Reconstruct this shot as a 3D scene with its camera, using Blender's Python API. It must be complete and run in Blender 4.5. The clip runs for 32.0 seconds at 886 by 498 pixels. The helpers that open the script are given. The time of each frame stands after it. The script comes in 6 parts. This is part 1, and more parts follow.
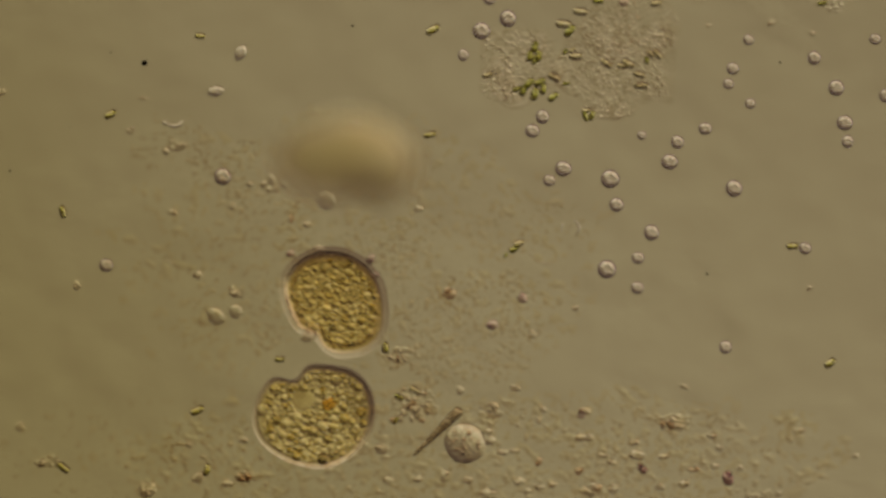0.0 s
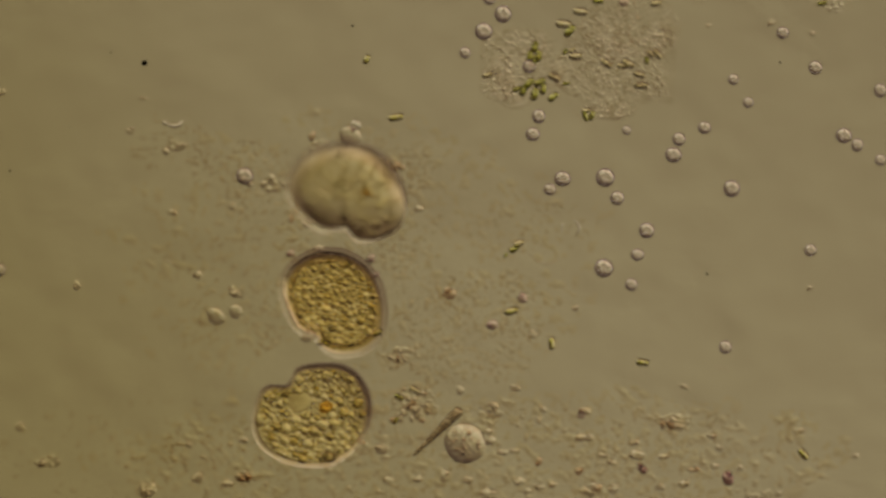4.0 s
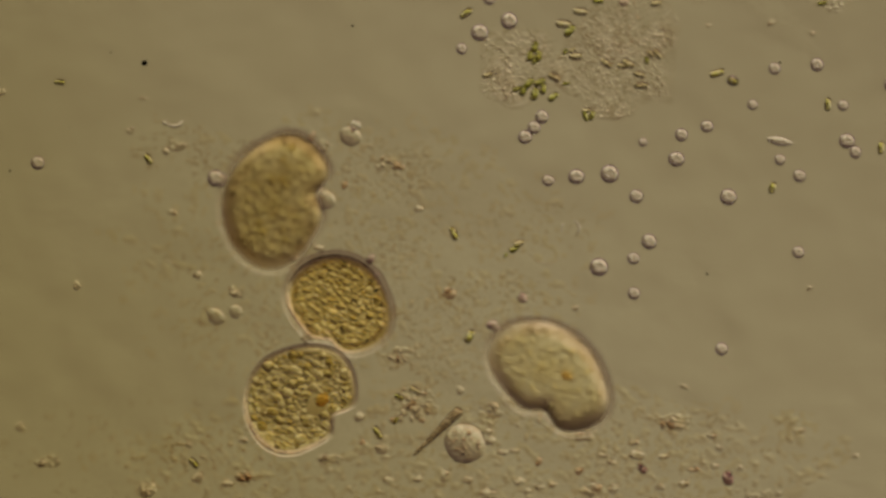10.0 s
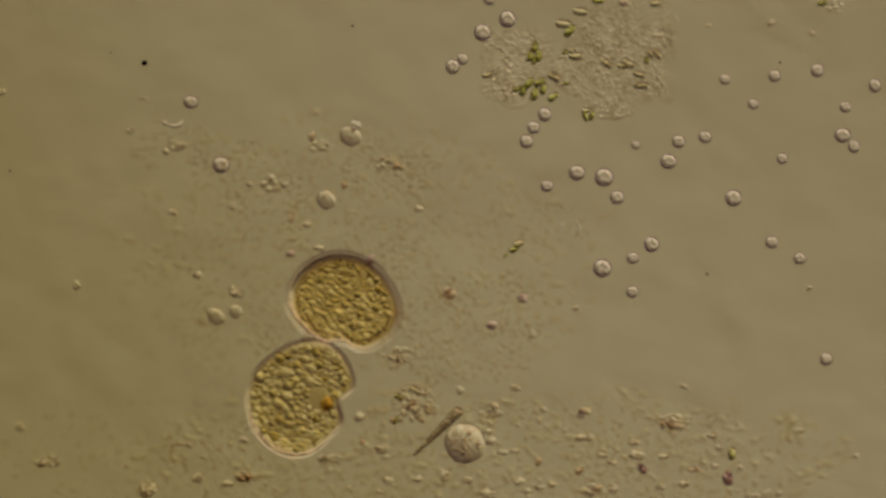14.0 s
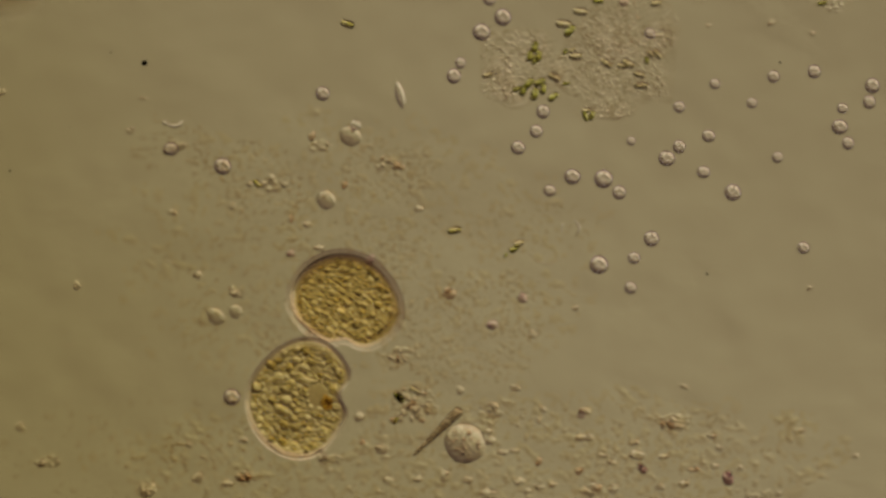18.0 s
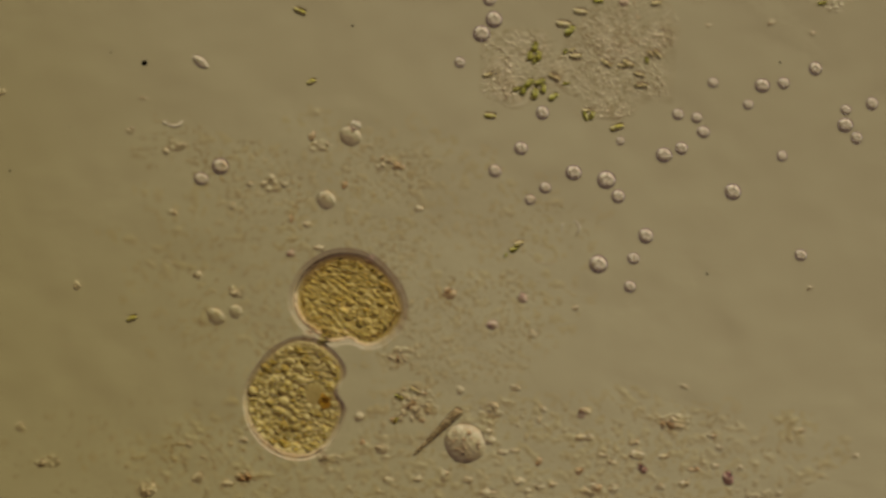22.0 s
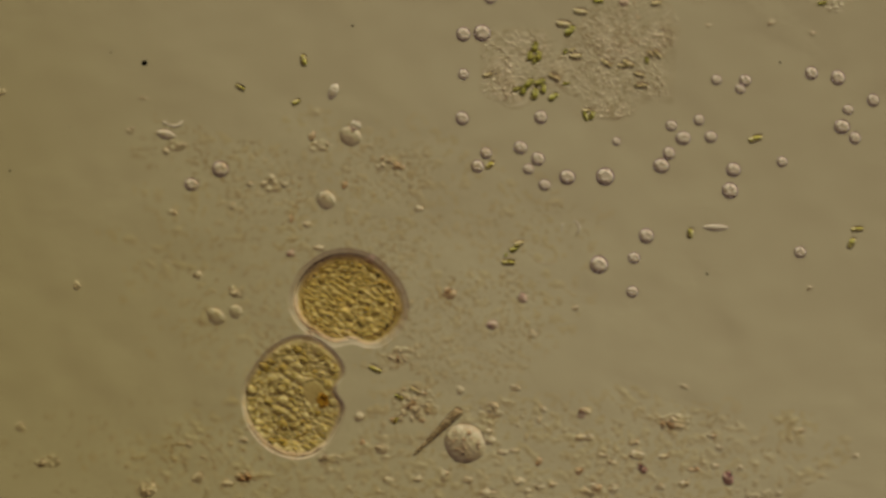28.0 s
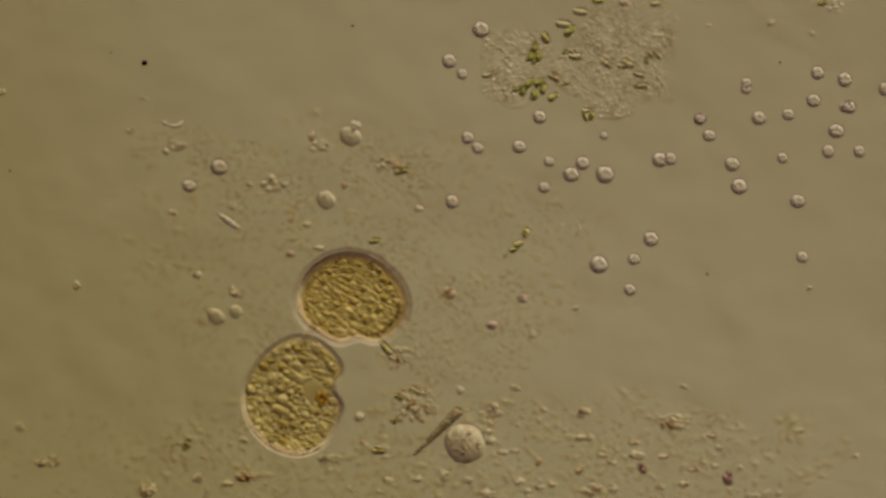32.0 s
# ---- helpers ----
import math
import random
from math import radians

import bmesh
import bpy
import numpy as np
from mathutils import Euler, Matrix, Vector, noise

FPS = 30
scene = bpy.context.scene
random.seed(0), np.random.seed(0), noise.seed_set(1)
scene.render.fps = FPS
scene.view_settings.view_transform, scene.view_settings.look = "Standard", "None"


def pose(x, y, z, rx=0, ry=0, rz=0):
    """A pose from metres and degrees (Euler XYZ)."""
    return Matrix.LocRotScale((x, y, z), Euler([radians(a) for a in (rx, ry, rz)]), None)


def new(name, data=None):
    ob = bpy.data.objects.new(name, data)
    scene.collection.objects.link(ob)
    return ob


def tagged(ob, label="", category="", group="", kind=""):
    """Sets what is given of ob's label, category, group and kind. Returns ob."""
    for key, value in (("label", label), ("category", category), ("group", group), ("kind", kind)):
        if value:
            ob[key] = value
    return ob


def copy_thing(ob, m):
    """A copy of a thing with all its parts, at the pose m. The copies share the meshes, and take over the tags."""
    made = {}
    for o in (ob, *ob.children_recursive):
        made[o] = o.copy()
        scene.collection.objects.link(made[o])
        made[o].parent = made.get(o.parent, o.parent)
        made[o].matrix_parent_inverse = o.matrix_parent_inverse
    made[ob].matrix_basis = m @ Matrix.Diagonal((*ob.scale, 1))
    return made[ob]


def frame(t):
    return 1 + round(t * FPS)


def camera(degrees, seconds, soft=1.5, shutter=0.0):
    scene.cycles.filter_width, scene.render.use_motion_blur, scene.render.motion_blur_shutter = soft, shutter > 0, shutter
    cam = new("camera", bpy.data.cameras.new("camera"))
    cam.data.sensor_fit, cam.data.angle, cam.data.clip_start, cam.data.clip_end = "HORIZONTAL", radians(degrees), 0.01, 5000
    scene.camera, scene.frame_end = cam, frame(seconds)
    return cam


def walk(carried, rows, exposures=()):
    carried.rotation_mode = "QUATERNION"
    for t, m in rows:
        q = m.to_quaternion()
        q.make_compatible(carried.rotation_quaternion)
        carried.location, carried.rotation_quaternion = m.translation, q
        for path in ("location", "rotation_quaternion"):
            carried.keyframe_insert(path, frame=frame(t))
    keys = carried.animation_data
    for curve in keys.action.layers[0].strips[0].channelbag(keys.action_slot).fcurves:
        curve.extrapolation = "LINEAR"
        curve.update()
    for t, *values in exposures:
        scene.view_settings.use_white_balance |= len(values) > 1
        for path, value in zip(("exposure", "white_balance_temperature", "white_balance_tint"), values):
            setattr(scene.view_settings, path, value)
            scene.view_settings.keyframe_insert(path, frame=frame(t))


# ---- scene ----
# A wet microscope slide seen straight down through the objective.
# Scale: one micrometre of the drop is one centimetre here.
DIST = 600.0
FOCUS = 0.2
cam = camera(2 * math.degrees(math.atan(3.136 / DIST)), 32.0, soft=3.1)
cam.data.dof.use_dof = True
cam.data.dof.focus_distance = DIST - FOCUS
cam.data.dof.aperture_fstop = 0.08
walk(cam, [(0.0, pose(0, 0, DIST)), (32.0, pose(0, 0, DIST))],
     [(0.0, -0.18), (8.0, -0.21), (9.0, -0.20), (10.0, -0.15), (11.0, -0.13), (32.0, -0.12)])


def at(u, v, z=0.0):
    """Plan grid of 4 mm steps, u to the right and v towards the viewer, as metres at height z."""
    k = 0.004 * (1 - z / DIST)
    return Vector(((u - 784) * k, (441 - v) * k, z))


# ---- light: the condenser's oblique cone from under the slide, dark room above ----
world = bpy.data.worlds.new("condenser_light")
scene.world = world
world.use_nodes = True
wn, wl = world.node_tree.nodes, world.node_tree.links
wn.clear()
w_out = wn.new("ShaderNodeOutputWorld")
w_bg = wn.new("ShaderNodeBackground")
w_co = wn.new("ShaderNodeTexCoord")
w_dot = wn.new("ShaderNodeVectorMath")
w_dot.operation = "DOT_PRODUCT"
w_dot.inputs[1].default_value = (-0.40, -0.92, 0.0)
w_map = wn.new("ShaderNodeMapRange")
w_map.inputs["From Min"].default_value, w_map.inputs["From Max"].default_value = -0.4, 0.4
w_ramp = wn.new("ShaderNodeValToRGB")
STOPS = [(0.000, (0.16, 0.13, 0.17)), (0.188, (0.26, 0.22, 0.28)), (0.350, (0.46, 0.40, 0.52)), (0.438, (0.77, 0.725, 0.82)),
         (0.475, (0.925, 0.91, 0.94)), (0.500, (1.02, 1.02, 1.02)), (0.525, (1.52, 1.66, 1.66)), (0.562, (2.4, 2.74, 3.15)),
         (0.625, (3.2, 3.35, 4.15)), (0.713, (2.8, 2.75, 3.0)), (0.812, (0.9, 0.74, 0.8)), (1.000, (0.2, 0.12, 0.16))]
while len(w_ramp.color_ramp.elements) < len(STOPS):
    w_ramp.color_ramp.elements.new(0.5)
for el, (p, c) in zip(w_ramp.color_ramp.elements, STOPS):
    el.position, el.color = p, (c[0] / 4, c[1] / 4, c[2] / 4, 1)
w_sep = wn.new("ShaderNodeSeparateXYZ")
w_cone = wn.new("ShaderNodeMapRange")
w_cone.interpolation_type = "SMOOTHSTEP"
w_cone.inputs["From Min"].default_value, w_cone.inputs["From Max"].default_value = -0.75, -0.97
w_cone.inputs["To Min"].default_value, w_cone.inputs["To Max"].default_value = 0.10, 1.0
w_mul = wn.new("ShaderNodeVectorMath")
w_mul.operation = "MULTIPLY"
w_tint = wn.new("ShaderNodeVectorMath")
w_tint.operation = "MULTIPLY"
w_tint.inputs[1].default_value = (0.977, 0.739, 0.368)
wl.new(w_co.outputs["Generated"], w_dot.inputs[0])
wl.new(w_dot.outputs["Value"], w_map.inputs["Value"])
wl.new(w_map.outputs["Result"], w_ramp.inputs["Fac"])
wl.new(w_co.outputs["Generated"], w_sep.inputs[0])
wl.new(w_sep.outputs["Z"], w_cone.inputs["Value"])
wl.new(w_ramp.outputs["Color"], w_mul.inputs[0])
wl.new(w_cone.outputs["Result"], w_mul.inputs[1])
wl.new(w_mul.outputs["Vector"], w_tint.inputs[0])
wl.new(w_tint.outputs["Vector"], w_bg.inputs["Color"])
wl.new(w_bg.outputs["Background"], w_out.inputs["Surface"])
w_bg.inputs["Strength"].default_value = 1.0


# ---- materials ----
def clear(name, tint, ior, tint2=None, scale=6.0, bump=0.0, bump_scale=30.0, rough=0.0, vary=0.0):
    """A clear, tinted wet substance: refracts, with patchy tint and a little relief."""
    m = bpy.data.materials.new(name)
    m.use_nodes = True
    n, l = m.node_tree.nodes, m.node_tree.links
    n.clear()
    out, g = n.new("ShaderNodeOutputMaterial"), n.new("ShaderNodeBsdfGlass")
    g.inputs["IOR"].default_value, g.inputs["Roughness"].default_value = ior, rough
    g.inputs["Color"].default_value = (*tint, 1)
    l.new(g.outputs["BSDF"], out.inputs["Surface"])
    co = n.new("ShaderNodeTexCoord")
    col = None
    if tint2:
        nz, rp = n.new("ShaderNodeTexNoise"), n.new("ShaderNodeValToRGB")
        nz.inputs["Scale"].default_value, nz.inputs["Detail"].default_value = scale, 4
        rp.color_ramp.elements[0].position, rp.color_ramp.elements[1].position = 0.38, 0.62
        rp.color_ramp.elements[0].color, rp.color_ramp.elements[1].color = (*tint, 1), (*tint2, 1)
        l.new(co.outputs["Object"], nz.inputs["Vector"])
        l.new(nz.outputs["Fac"], rp.inputs["Fac"])
        col = rp.outputs["Color"]
    if vary:
        info, hsv, mr = n.new("ShaderNodeObjectInfo"), n.new("ShaderNodeHueSaturation"), n.new("ShaderNodeMapRange")
        mr.inputs["To Min"].default_value, mr.inputs["To Max"].default_value = 1 - vary, 1.0
        l.new(info.outputs["Random"], mr.inputs["Value"])
        l.new(mr.outputs["Result"], hsv.inputs["Value"])
        hsv.inputs["Color"].default_value = (*tint, 1)
        if col:
            l.new(col, hsv.inputs["Color"])
        col = hsv.outputs["Color"]
    if col:
        l.new(col, g.inputs["Color"])
    if bump:
        nb, bp = n.new("ShaderNodeTexNoise"), n.new("ShaderNodeBump")
        nb.inputs["Scale"].default_value, nb.inputs["Detail"].default_value = bump_scale, 3
        bp.inputs["Strength"].default_value, bp.inputs["Distance"].default_value = 1.0, bump
        l.new(co.outputs["Object"], nb.inputs["Vector"])
        l.new(nb.outputs["Fac"], bp.inputs["Height"])
        l.new(bp.outputs["Normal"], g.inputs["Normal"])
    return m


def dense(name, dark, light, rough=0.6):
    """An opaque speck of dirt or pigment with mottled colour."""
    m = bpy.data.materials.new(name)
    m.use_nodes = True
    n, l = m.node_tree.nodes, m.node_tree.links
    b = n["Principled BSDF"]
    b.inputs["Roughness"].default_value = rough
    co, nz, rp = n.new("ShaderNodeTexCoord"), n.new("ShaderNodeTexNoise"), n.new("ShaderNodeValToRGB")
    nz.inputs["Scale"].default_value = 25
    rp.color_ramp.elements[0].color, rp.color_ramp.elements[1].color = (*dark, 1), (*light, 1)
    l.new(co.outputs["Object"], nz.inputs["Vector"])
    l.new(nz.outputs["Fac"], rp.inputs["Fac"])
    l.new(rp.outputs["Color"], b.inputs["Base Color"])
    return m


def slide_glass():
    """Clear wet glass, faintly uneven; brownish darkening at one corner paints uneven field light."""
    m = clear("slide_glass", (1.0, 1.0, 1.0), 1.30)
    n, l = m.node_tree.nodes, m.node_tree.links
    g = next(x for x in n if x.type == "BSDF_GLASS")
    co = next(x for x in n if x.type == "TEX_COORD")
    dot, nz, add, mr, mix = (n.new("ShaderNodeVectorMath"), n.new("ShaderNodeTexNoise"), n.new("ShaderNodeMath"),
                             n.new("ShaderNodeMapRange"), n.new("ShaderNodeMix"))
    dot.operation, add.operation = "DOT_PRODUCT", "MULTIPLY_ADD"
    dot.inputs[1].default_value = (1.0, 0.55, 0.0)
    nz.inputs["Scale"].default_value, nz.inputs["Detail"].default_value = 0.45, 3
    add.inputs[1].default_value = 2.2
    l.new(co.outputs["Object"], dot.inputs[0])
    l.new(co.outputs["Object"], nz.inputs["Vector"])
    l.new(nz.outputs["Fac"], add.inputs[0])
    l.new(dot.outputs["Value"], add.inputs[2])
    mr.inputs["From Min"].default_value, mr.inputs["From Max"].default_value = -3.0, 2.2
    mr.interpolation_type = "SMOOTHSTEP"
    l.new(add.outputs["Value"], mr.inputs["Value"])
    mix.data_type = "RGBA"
    # Uneven field brightness put into the tint: darker corner, clear opposite side.
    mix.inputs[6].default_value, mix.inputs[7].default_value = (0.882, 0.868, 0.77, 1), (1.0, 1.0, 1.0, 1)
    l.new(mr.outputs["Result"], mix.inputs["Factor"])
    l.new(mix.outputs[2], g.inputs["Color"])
    broad, fine, hsum, bp = n.new("ShaderNodeTexNoise"), n.new("ShaderNodeTexNoise"), n.new("ShaderNodeMath"), n.new("ShaderNodeBump")
    broad.inputs["Scale"].default_value, broad.inputs["Detail"].default_value = 1.3, 2
    broad.inputs["Distortion"].default_value = 0.15
    fine.inputs["Scale"].default_value, fine.inputs["Detail"].default_value = 16.0, 3
    hsum.operation = "MULTIPLY_ADD"
    hsum.inputs[1].default_value = 0.065
    l.new(co.outputs["Object"], broad.inputs["Vector"])
    l.new(co.outputs["Object"], fine.inputs["Vector"])
    patch, pr, pm = n.new("ShaderNodeTexNoise"), n.new("ShaderNodeMapRange"), n.new("ShaderNodeMath")
    patch.inputs["Scale"].default_value, patch.inputs["Detail"].default_value = 0.9, 2
    pr.inputs["From Min"].default_value, pr.inputs["From Max"].default_value = 0.42, 0.66
    pr.inputs["To Min"].default_value, pr.inputs["To Max"].default_value = 0.25, 1.6
    pm.operation = "MULTIPLY"
    l.new(co.outputs["Object"], patch.inputs["Vector"])
    l.new(patch.outputs["Fac"], pr.inputs["Value"])
    l.new(fine.outputs["Fac"], pm.inputs[0])
    l.new(pr.outputs["Result"], pm.inputs[1])
    l.new(pm.outputs["Value"], hsum.inputs[0])
    l.new(broad.outputs["Fac"], hsum.inputs[2])
    bp.inputs["Strength"].default_value, bp.inputs["Distance"].default_value = 1.0, 0.009
    l.new(hsum.outputs["Value"], bp.inputs["Height"])
    l.new(bp.outputs["Normal"], g.inputs["Normal"])
    return m


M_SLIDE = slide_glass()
M_BODY_GOLD = clear("gold_ectoplasm", (0.985, 0.955, 0.90), 0.974, (0.96, 0.925, 0.85), 9.0, 0.006, 22)
M_BODY_PALE = clear("pale_ectoplasm", (0.995, 0.975, 0.935), 0.974, (0.975, 0.95, 0.89), 9.0, 0.006, 22)
M_BODY_CLEAR = clear("clear_ectoplasm", (1.0, 0.993, 0.965), 1.042, (1.0, 0.985, 0.94), 3.0, 0.006, 14, rough=0.3)
M_BODY_OLIVE = clear("gold_brown_ectoplasm", (1.0, 0.985, 0.93), 1.042, (0.99, 0.965, 0.87), 2.6, 0.005, 16, rough=0.3)
M_ENDO_GOLD = clear("gold_cytoplasm", (1.0, 0.975, 0.82), 1.002, (0.95, 0.915, 0.71), 7.0)
M_ENDO_PALE = clear("pale_cytoplasm", (1.0, 0.988, 0.88), 1.002, (0.975, 0.95, 0.81), 6.0)
M_ENDO_CLEAR = clear("clear_cytoplasm", (1.0, 0.995, 0.955), 1.002, (0.995, 0.98, 0.90), 5.0, 0.006, 14, rough=0.3)
M_ENDO_OLIVE = clear("gold_brown_cytoplasm", (1.0, 0.978, 0.88), 1.002, (0.97, 0.935, 0.78), 4.0, 0.005, 16, rough=0.3)
M_GRAIN = clear("food_vacuole", (1.0, 0.995, 0.95), 1.115, (0.985, 0.97, 0.88), 4.0, rough=0.04, vary=0.06)
M_GRAIN_FINE = clear("fine_vacuole", (1.0, 0.99, 0.93), 1.04, (0.985, 0.965, 0.84), 4.0, rough=0.1, vary=0.05)
M_ORANGE = clear("orange_vacuole", (0.985, 0.88, 0.62), 1.04, (0.94, 0.76, 0.42), 9.0)
M_NUCLEUS = clear("nucleus", (1.0, 0.985, 0.94), 1.006, bump=0.006, bump_scale=30)
M_CELL = clear("clear_cell", (0.98, 0.975, 1.0), 1.09, rough=0.25)
M_CELL_LUMPY = clear("lumpy_cell", (0.955, 0.94, 0.925), 1.055, (0.905, 0.885, 0.86), 14.0, bump=0.005, bump_scale=40)
M_GRAIN_DARK = clear("brown_vacuole", (0.95, 0.915, 0.77), 1.115, (0.85, 0.80, 0.58), 4.0, rough=0.2)
M_GRAIN_BRIGHT = clear("bright_vacuole", (1.0, 1.0, 0.985), 1.065, (1.0, 0.995, 0.95), 4.0, rough=0.08)
M_GRAIN_GREY = clear("grey_granule", (0.975, 0.955, 0.945), 1.035)
M_WALL = clear("cell_wall", (0.90, 0.86, 0.92), 1.004, (0.83, 0.78, 0.86), 2.0)
M_CORE = clear("cell_core", (0.985, 0.965, 0.98), 0.97)
M_ALGA = clear("green_alga", (0.98, 0.975, 0.90), 1.16, (0.945, 0.945, 0.79), 14.0, vary=0.1)
M_ALGA_DARK = clear("dark_green_alga", (0.89, 0.90, 0.77), 1.15, (0.79, 0.82, 0.57), 14.0, vary=0.1)
M_ALGA_PALE = clear("pale_alga", (0.98, 0.975, 0.92), 1.15, (0.955, 0.95, 0.86), 12.0, vary=0.05)
M_FILM = clear("biofilm_matter", (0.995, 0.985, 0.98), 1.13, (0.955, 0.94, 0.92), 9.0)
M_DEBRIS = clear("clear_debris", (0.985, 0.968, 0.945), 1.05, (0.955, 0.93, 0.895), 6.0, bump=0.003, bump_scale=40)
M_HEAP = clear("heap_grains", (0.98, 0.965, 0.945), 1.06, (0.925, 0.90, 0.865), 12.0)
M_FAINT = clear("faint_debris", (1.0, 0.985, 0.965), 1.05, (0.99, 0.972, 0.925), 2.0)
M_RUST = clear("rusty_debris", (0.96, 0.91, 0.86), 1.05, (0.88, 0.79, 0.72), 9.0)
M_PURPLE = clear("purplish_debris", (0.945, 0.90, 0.915), 1.08, (0.88, 0.81, 0.83), 9.0)
M_PURPLE_DARK = clear("dark_purple_debris", (0.86, 0.77, 0.80), 1.12, (0.70, 0.56, 0.60), 9.0)
M_DIATOM = clear("brown_diatom", (0.905, 0.88, 0.84), 1.08, (0.81, 0.77, 0.71), 30.0)
M_CHLORO_PALE = clear("faint_chloroplast", (0.985, 0.98, 0.93), 1.05, (0.965, 0.965, 0.86), 20.0)
M_CHLORO = clear("chloroplast_green", (0.97, 0.975, 0.80), 1.05, (0.92, 0.935, 0.60), 20.0)
# Tint and index of the added outline ring that makes rim and halo.
M_HALO = clear("halo_ring", (0.965, 0.942, 0.948), 0.984, (0.925, 0.893, 0.903), 3.0)
M_BLACK = dense("black_dust", (0.004, 0.003, 0.003), (0.02, 0.015, 0.012))


# ---- mesh helpers ----
def part(name, bm, material, parent, label=""):
    """One mesh object under a thing or a part."""
    me = bpy.data.meshes.new(name)
    bm.to_mesh(me)
    bm.free()
    me.materials.append(material)
    for p in me.polygons:
        p.use_smooth = True
    ob = new(name, me)
    ob.parent = parent
    if label:
        ob["label"] = label
    return ob


def share(name, me, m, parent):
    """A repeat of a piece: an object of its own on a shared mesh."""
    ob = new(name, me)
    ob.parent = parent
    ob.matrix_basis = m
    return ob


def thing(name, label, category, group="", kind=""):
    return tagged(new(name), label, category, group, kind)


def ball(rx, ry, rz, level=3, lumps=0.0, seed=0.0, freq=2.0):
    """A smooth lumpy ellipsoid round the origin."""
    bm = bmesh.new()
    bmesh.ops.create_icosphere(bm, subdivisions=level, radius=1.0)
    for v in bm.verts:
        k = 1 + (lumps * noise.noise(v.co * freq + Vector((seed, seed * 1.7, 3.1))) if lumps else 0)
        v.co = Vector((v.co.x * rx, v.co.y * ry, v.co.z * rz)) * k
    return bm


def capsule(length, radius, bend=0.0):
    """A rod with rounded ends along x."""
    bm = bmesh.new()
    bmesh.ops.create_uvsphere(bm, u_segments=16, v_segments=12, radius=1.0)
    half = max(length / 2 - radius, 0.001)
    for v in bm.verts:
        x, y, z = v.co
        a = Vector((z, x, y)) * radius
        a.x += half * max(-1, min(1, z * 2.5))
        a.y += bend * (a.x / half) ** 2
        v.co = a
    return bm


def kidney(co, L, W, T, notch, where, swell=0.0, skew=0.0, power=3.5):
    """Warps a unit sphere's point into the bean form of the swimmer: flat back and belly, blunt rear, rounder front (+x, where it swells, turned by skew), mouth groove at -y."""
    x, y, z = co
    k = 1 - 0.07 * x - 0.03 * x * x
    px, py = x * L, y * W * k
    pz = math.copysign(max(0.0, 1 - (1 - z * z) ** power), z) * T * (1 + swell * (x * math.cos(skew) + y * math.sin(skew)))
    g = math.exp(-((px - where) / (0.19 * L)) ** 2)
    if py < 0:
        py += notch * g * min(1.0, -y * 1.5)
        py -= 0.30 * notch * math.exp(-((px - where - 0.42 * L) / (0.28 * L)) ** 2) * min(1, -y * 1.5)
    if y < 0:
        rear = min(1.0, max(0.0, (where / L - x) / 0.8))
        py += 0.13 * W * rear * rear * (3 - 2 * rear) * -y
    front = max(0.0, (x - 0.1) / 0.9)
    py -= 0.06 * W * (x * x - 0.4) + 0.09 * W * front * front * (3 - 2 * front)
    return Vector((px, py, pz))


ORANGE = []


def lens(s):
    return s * s * s


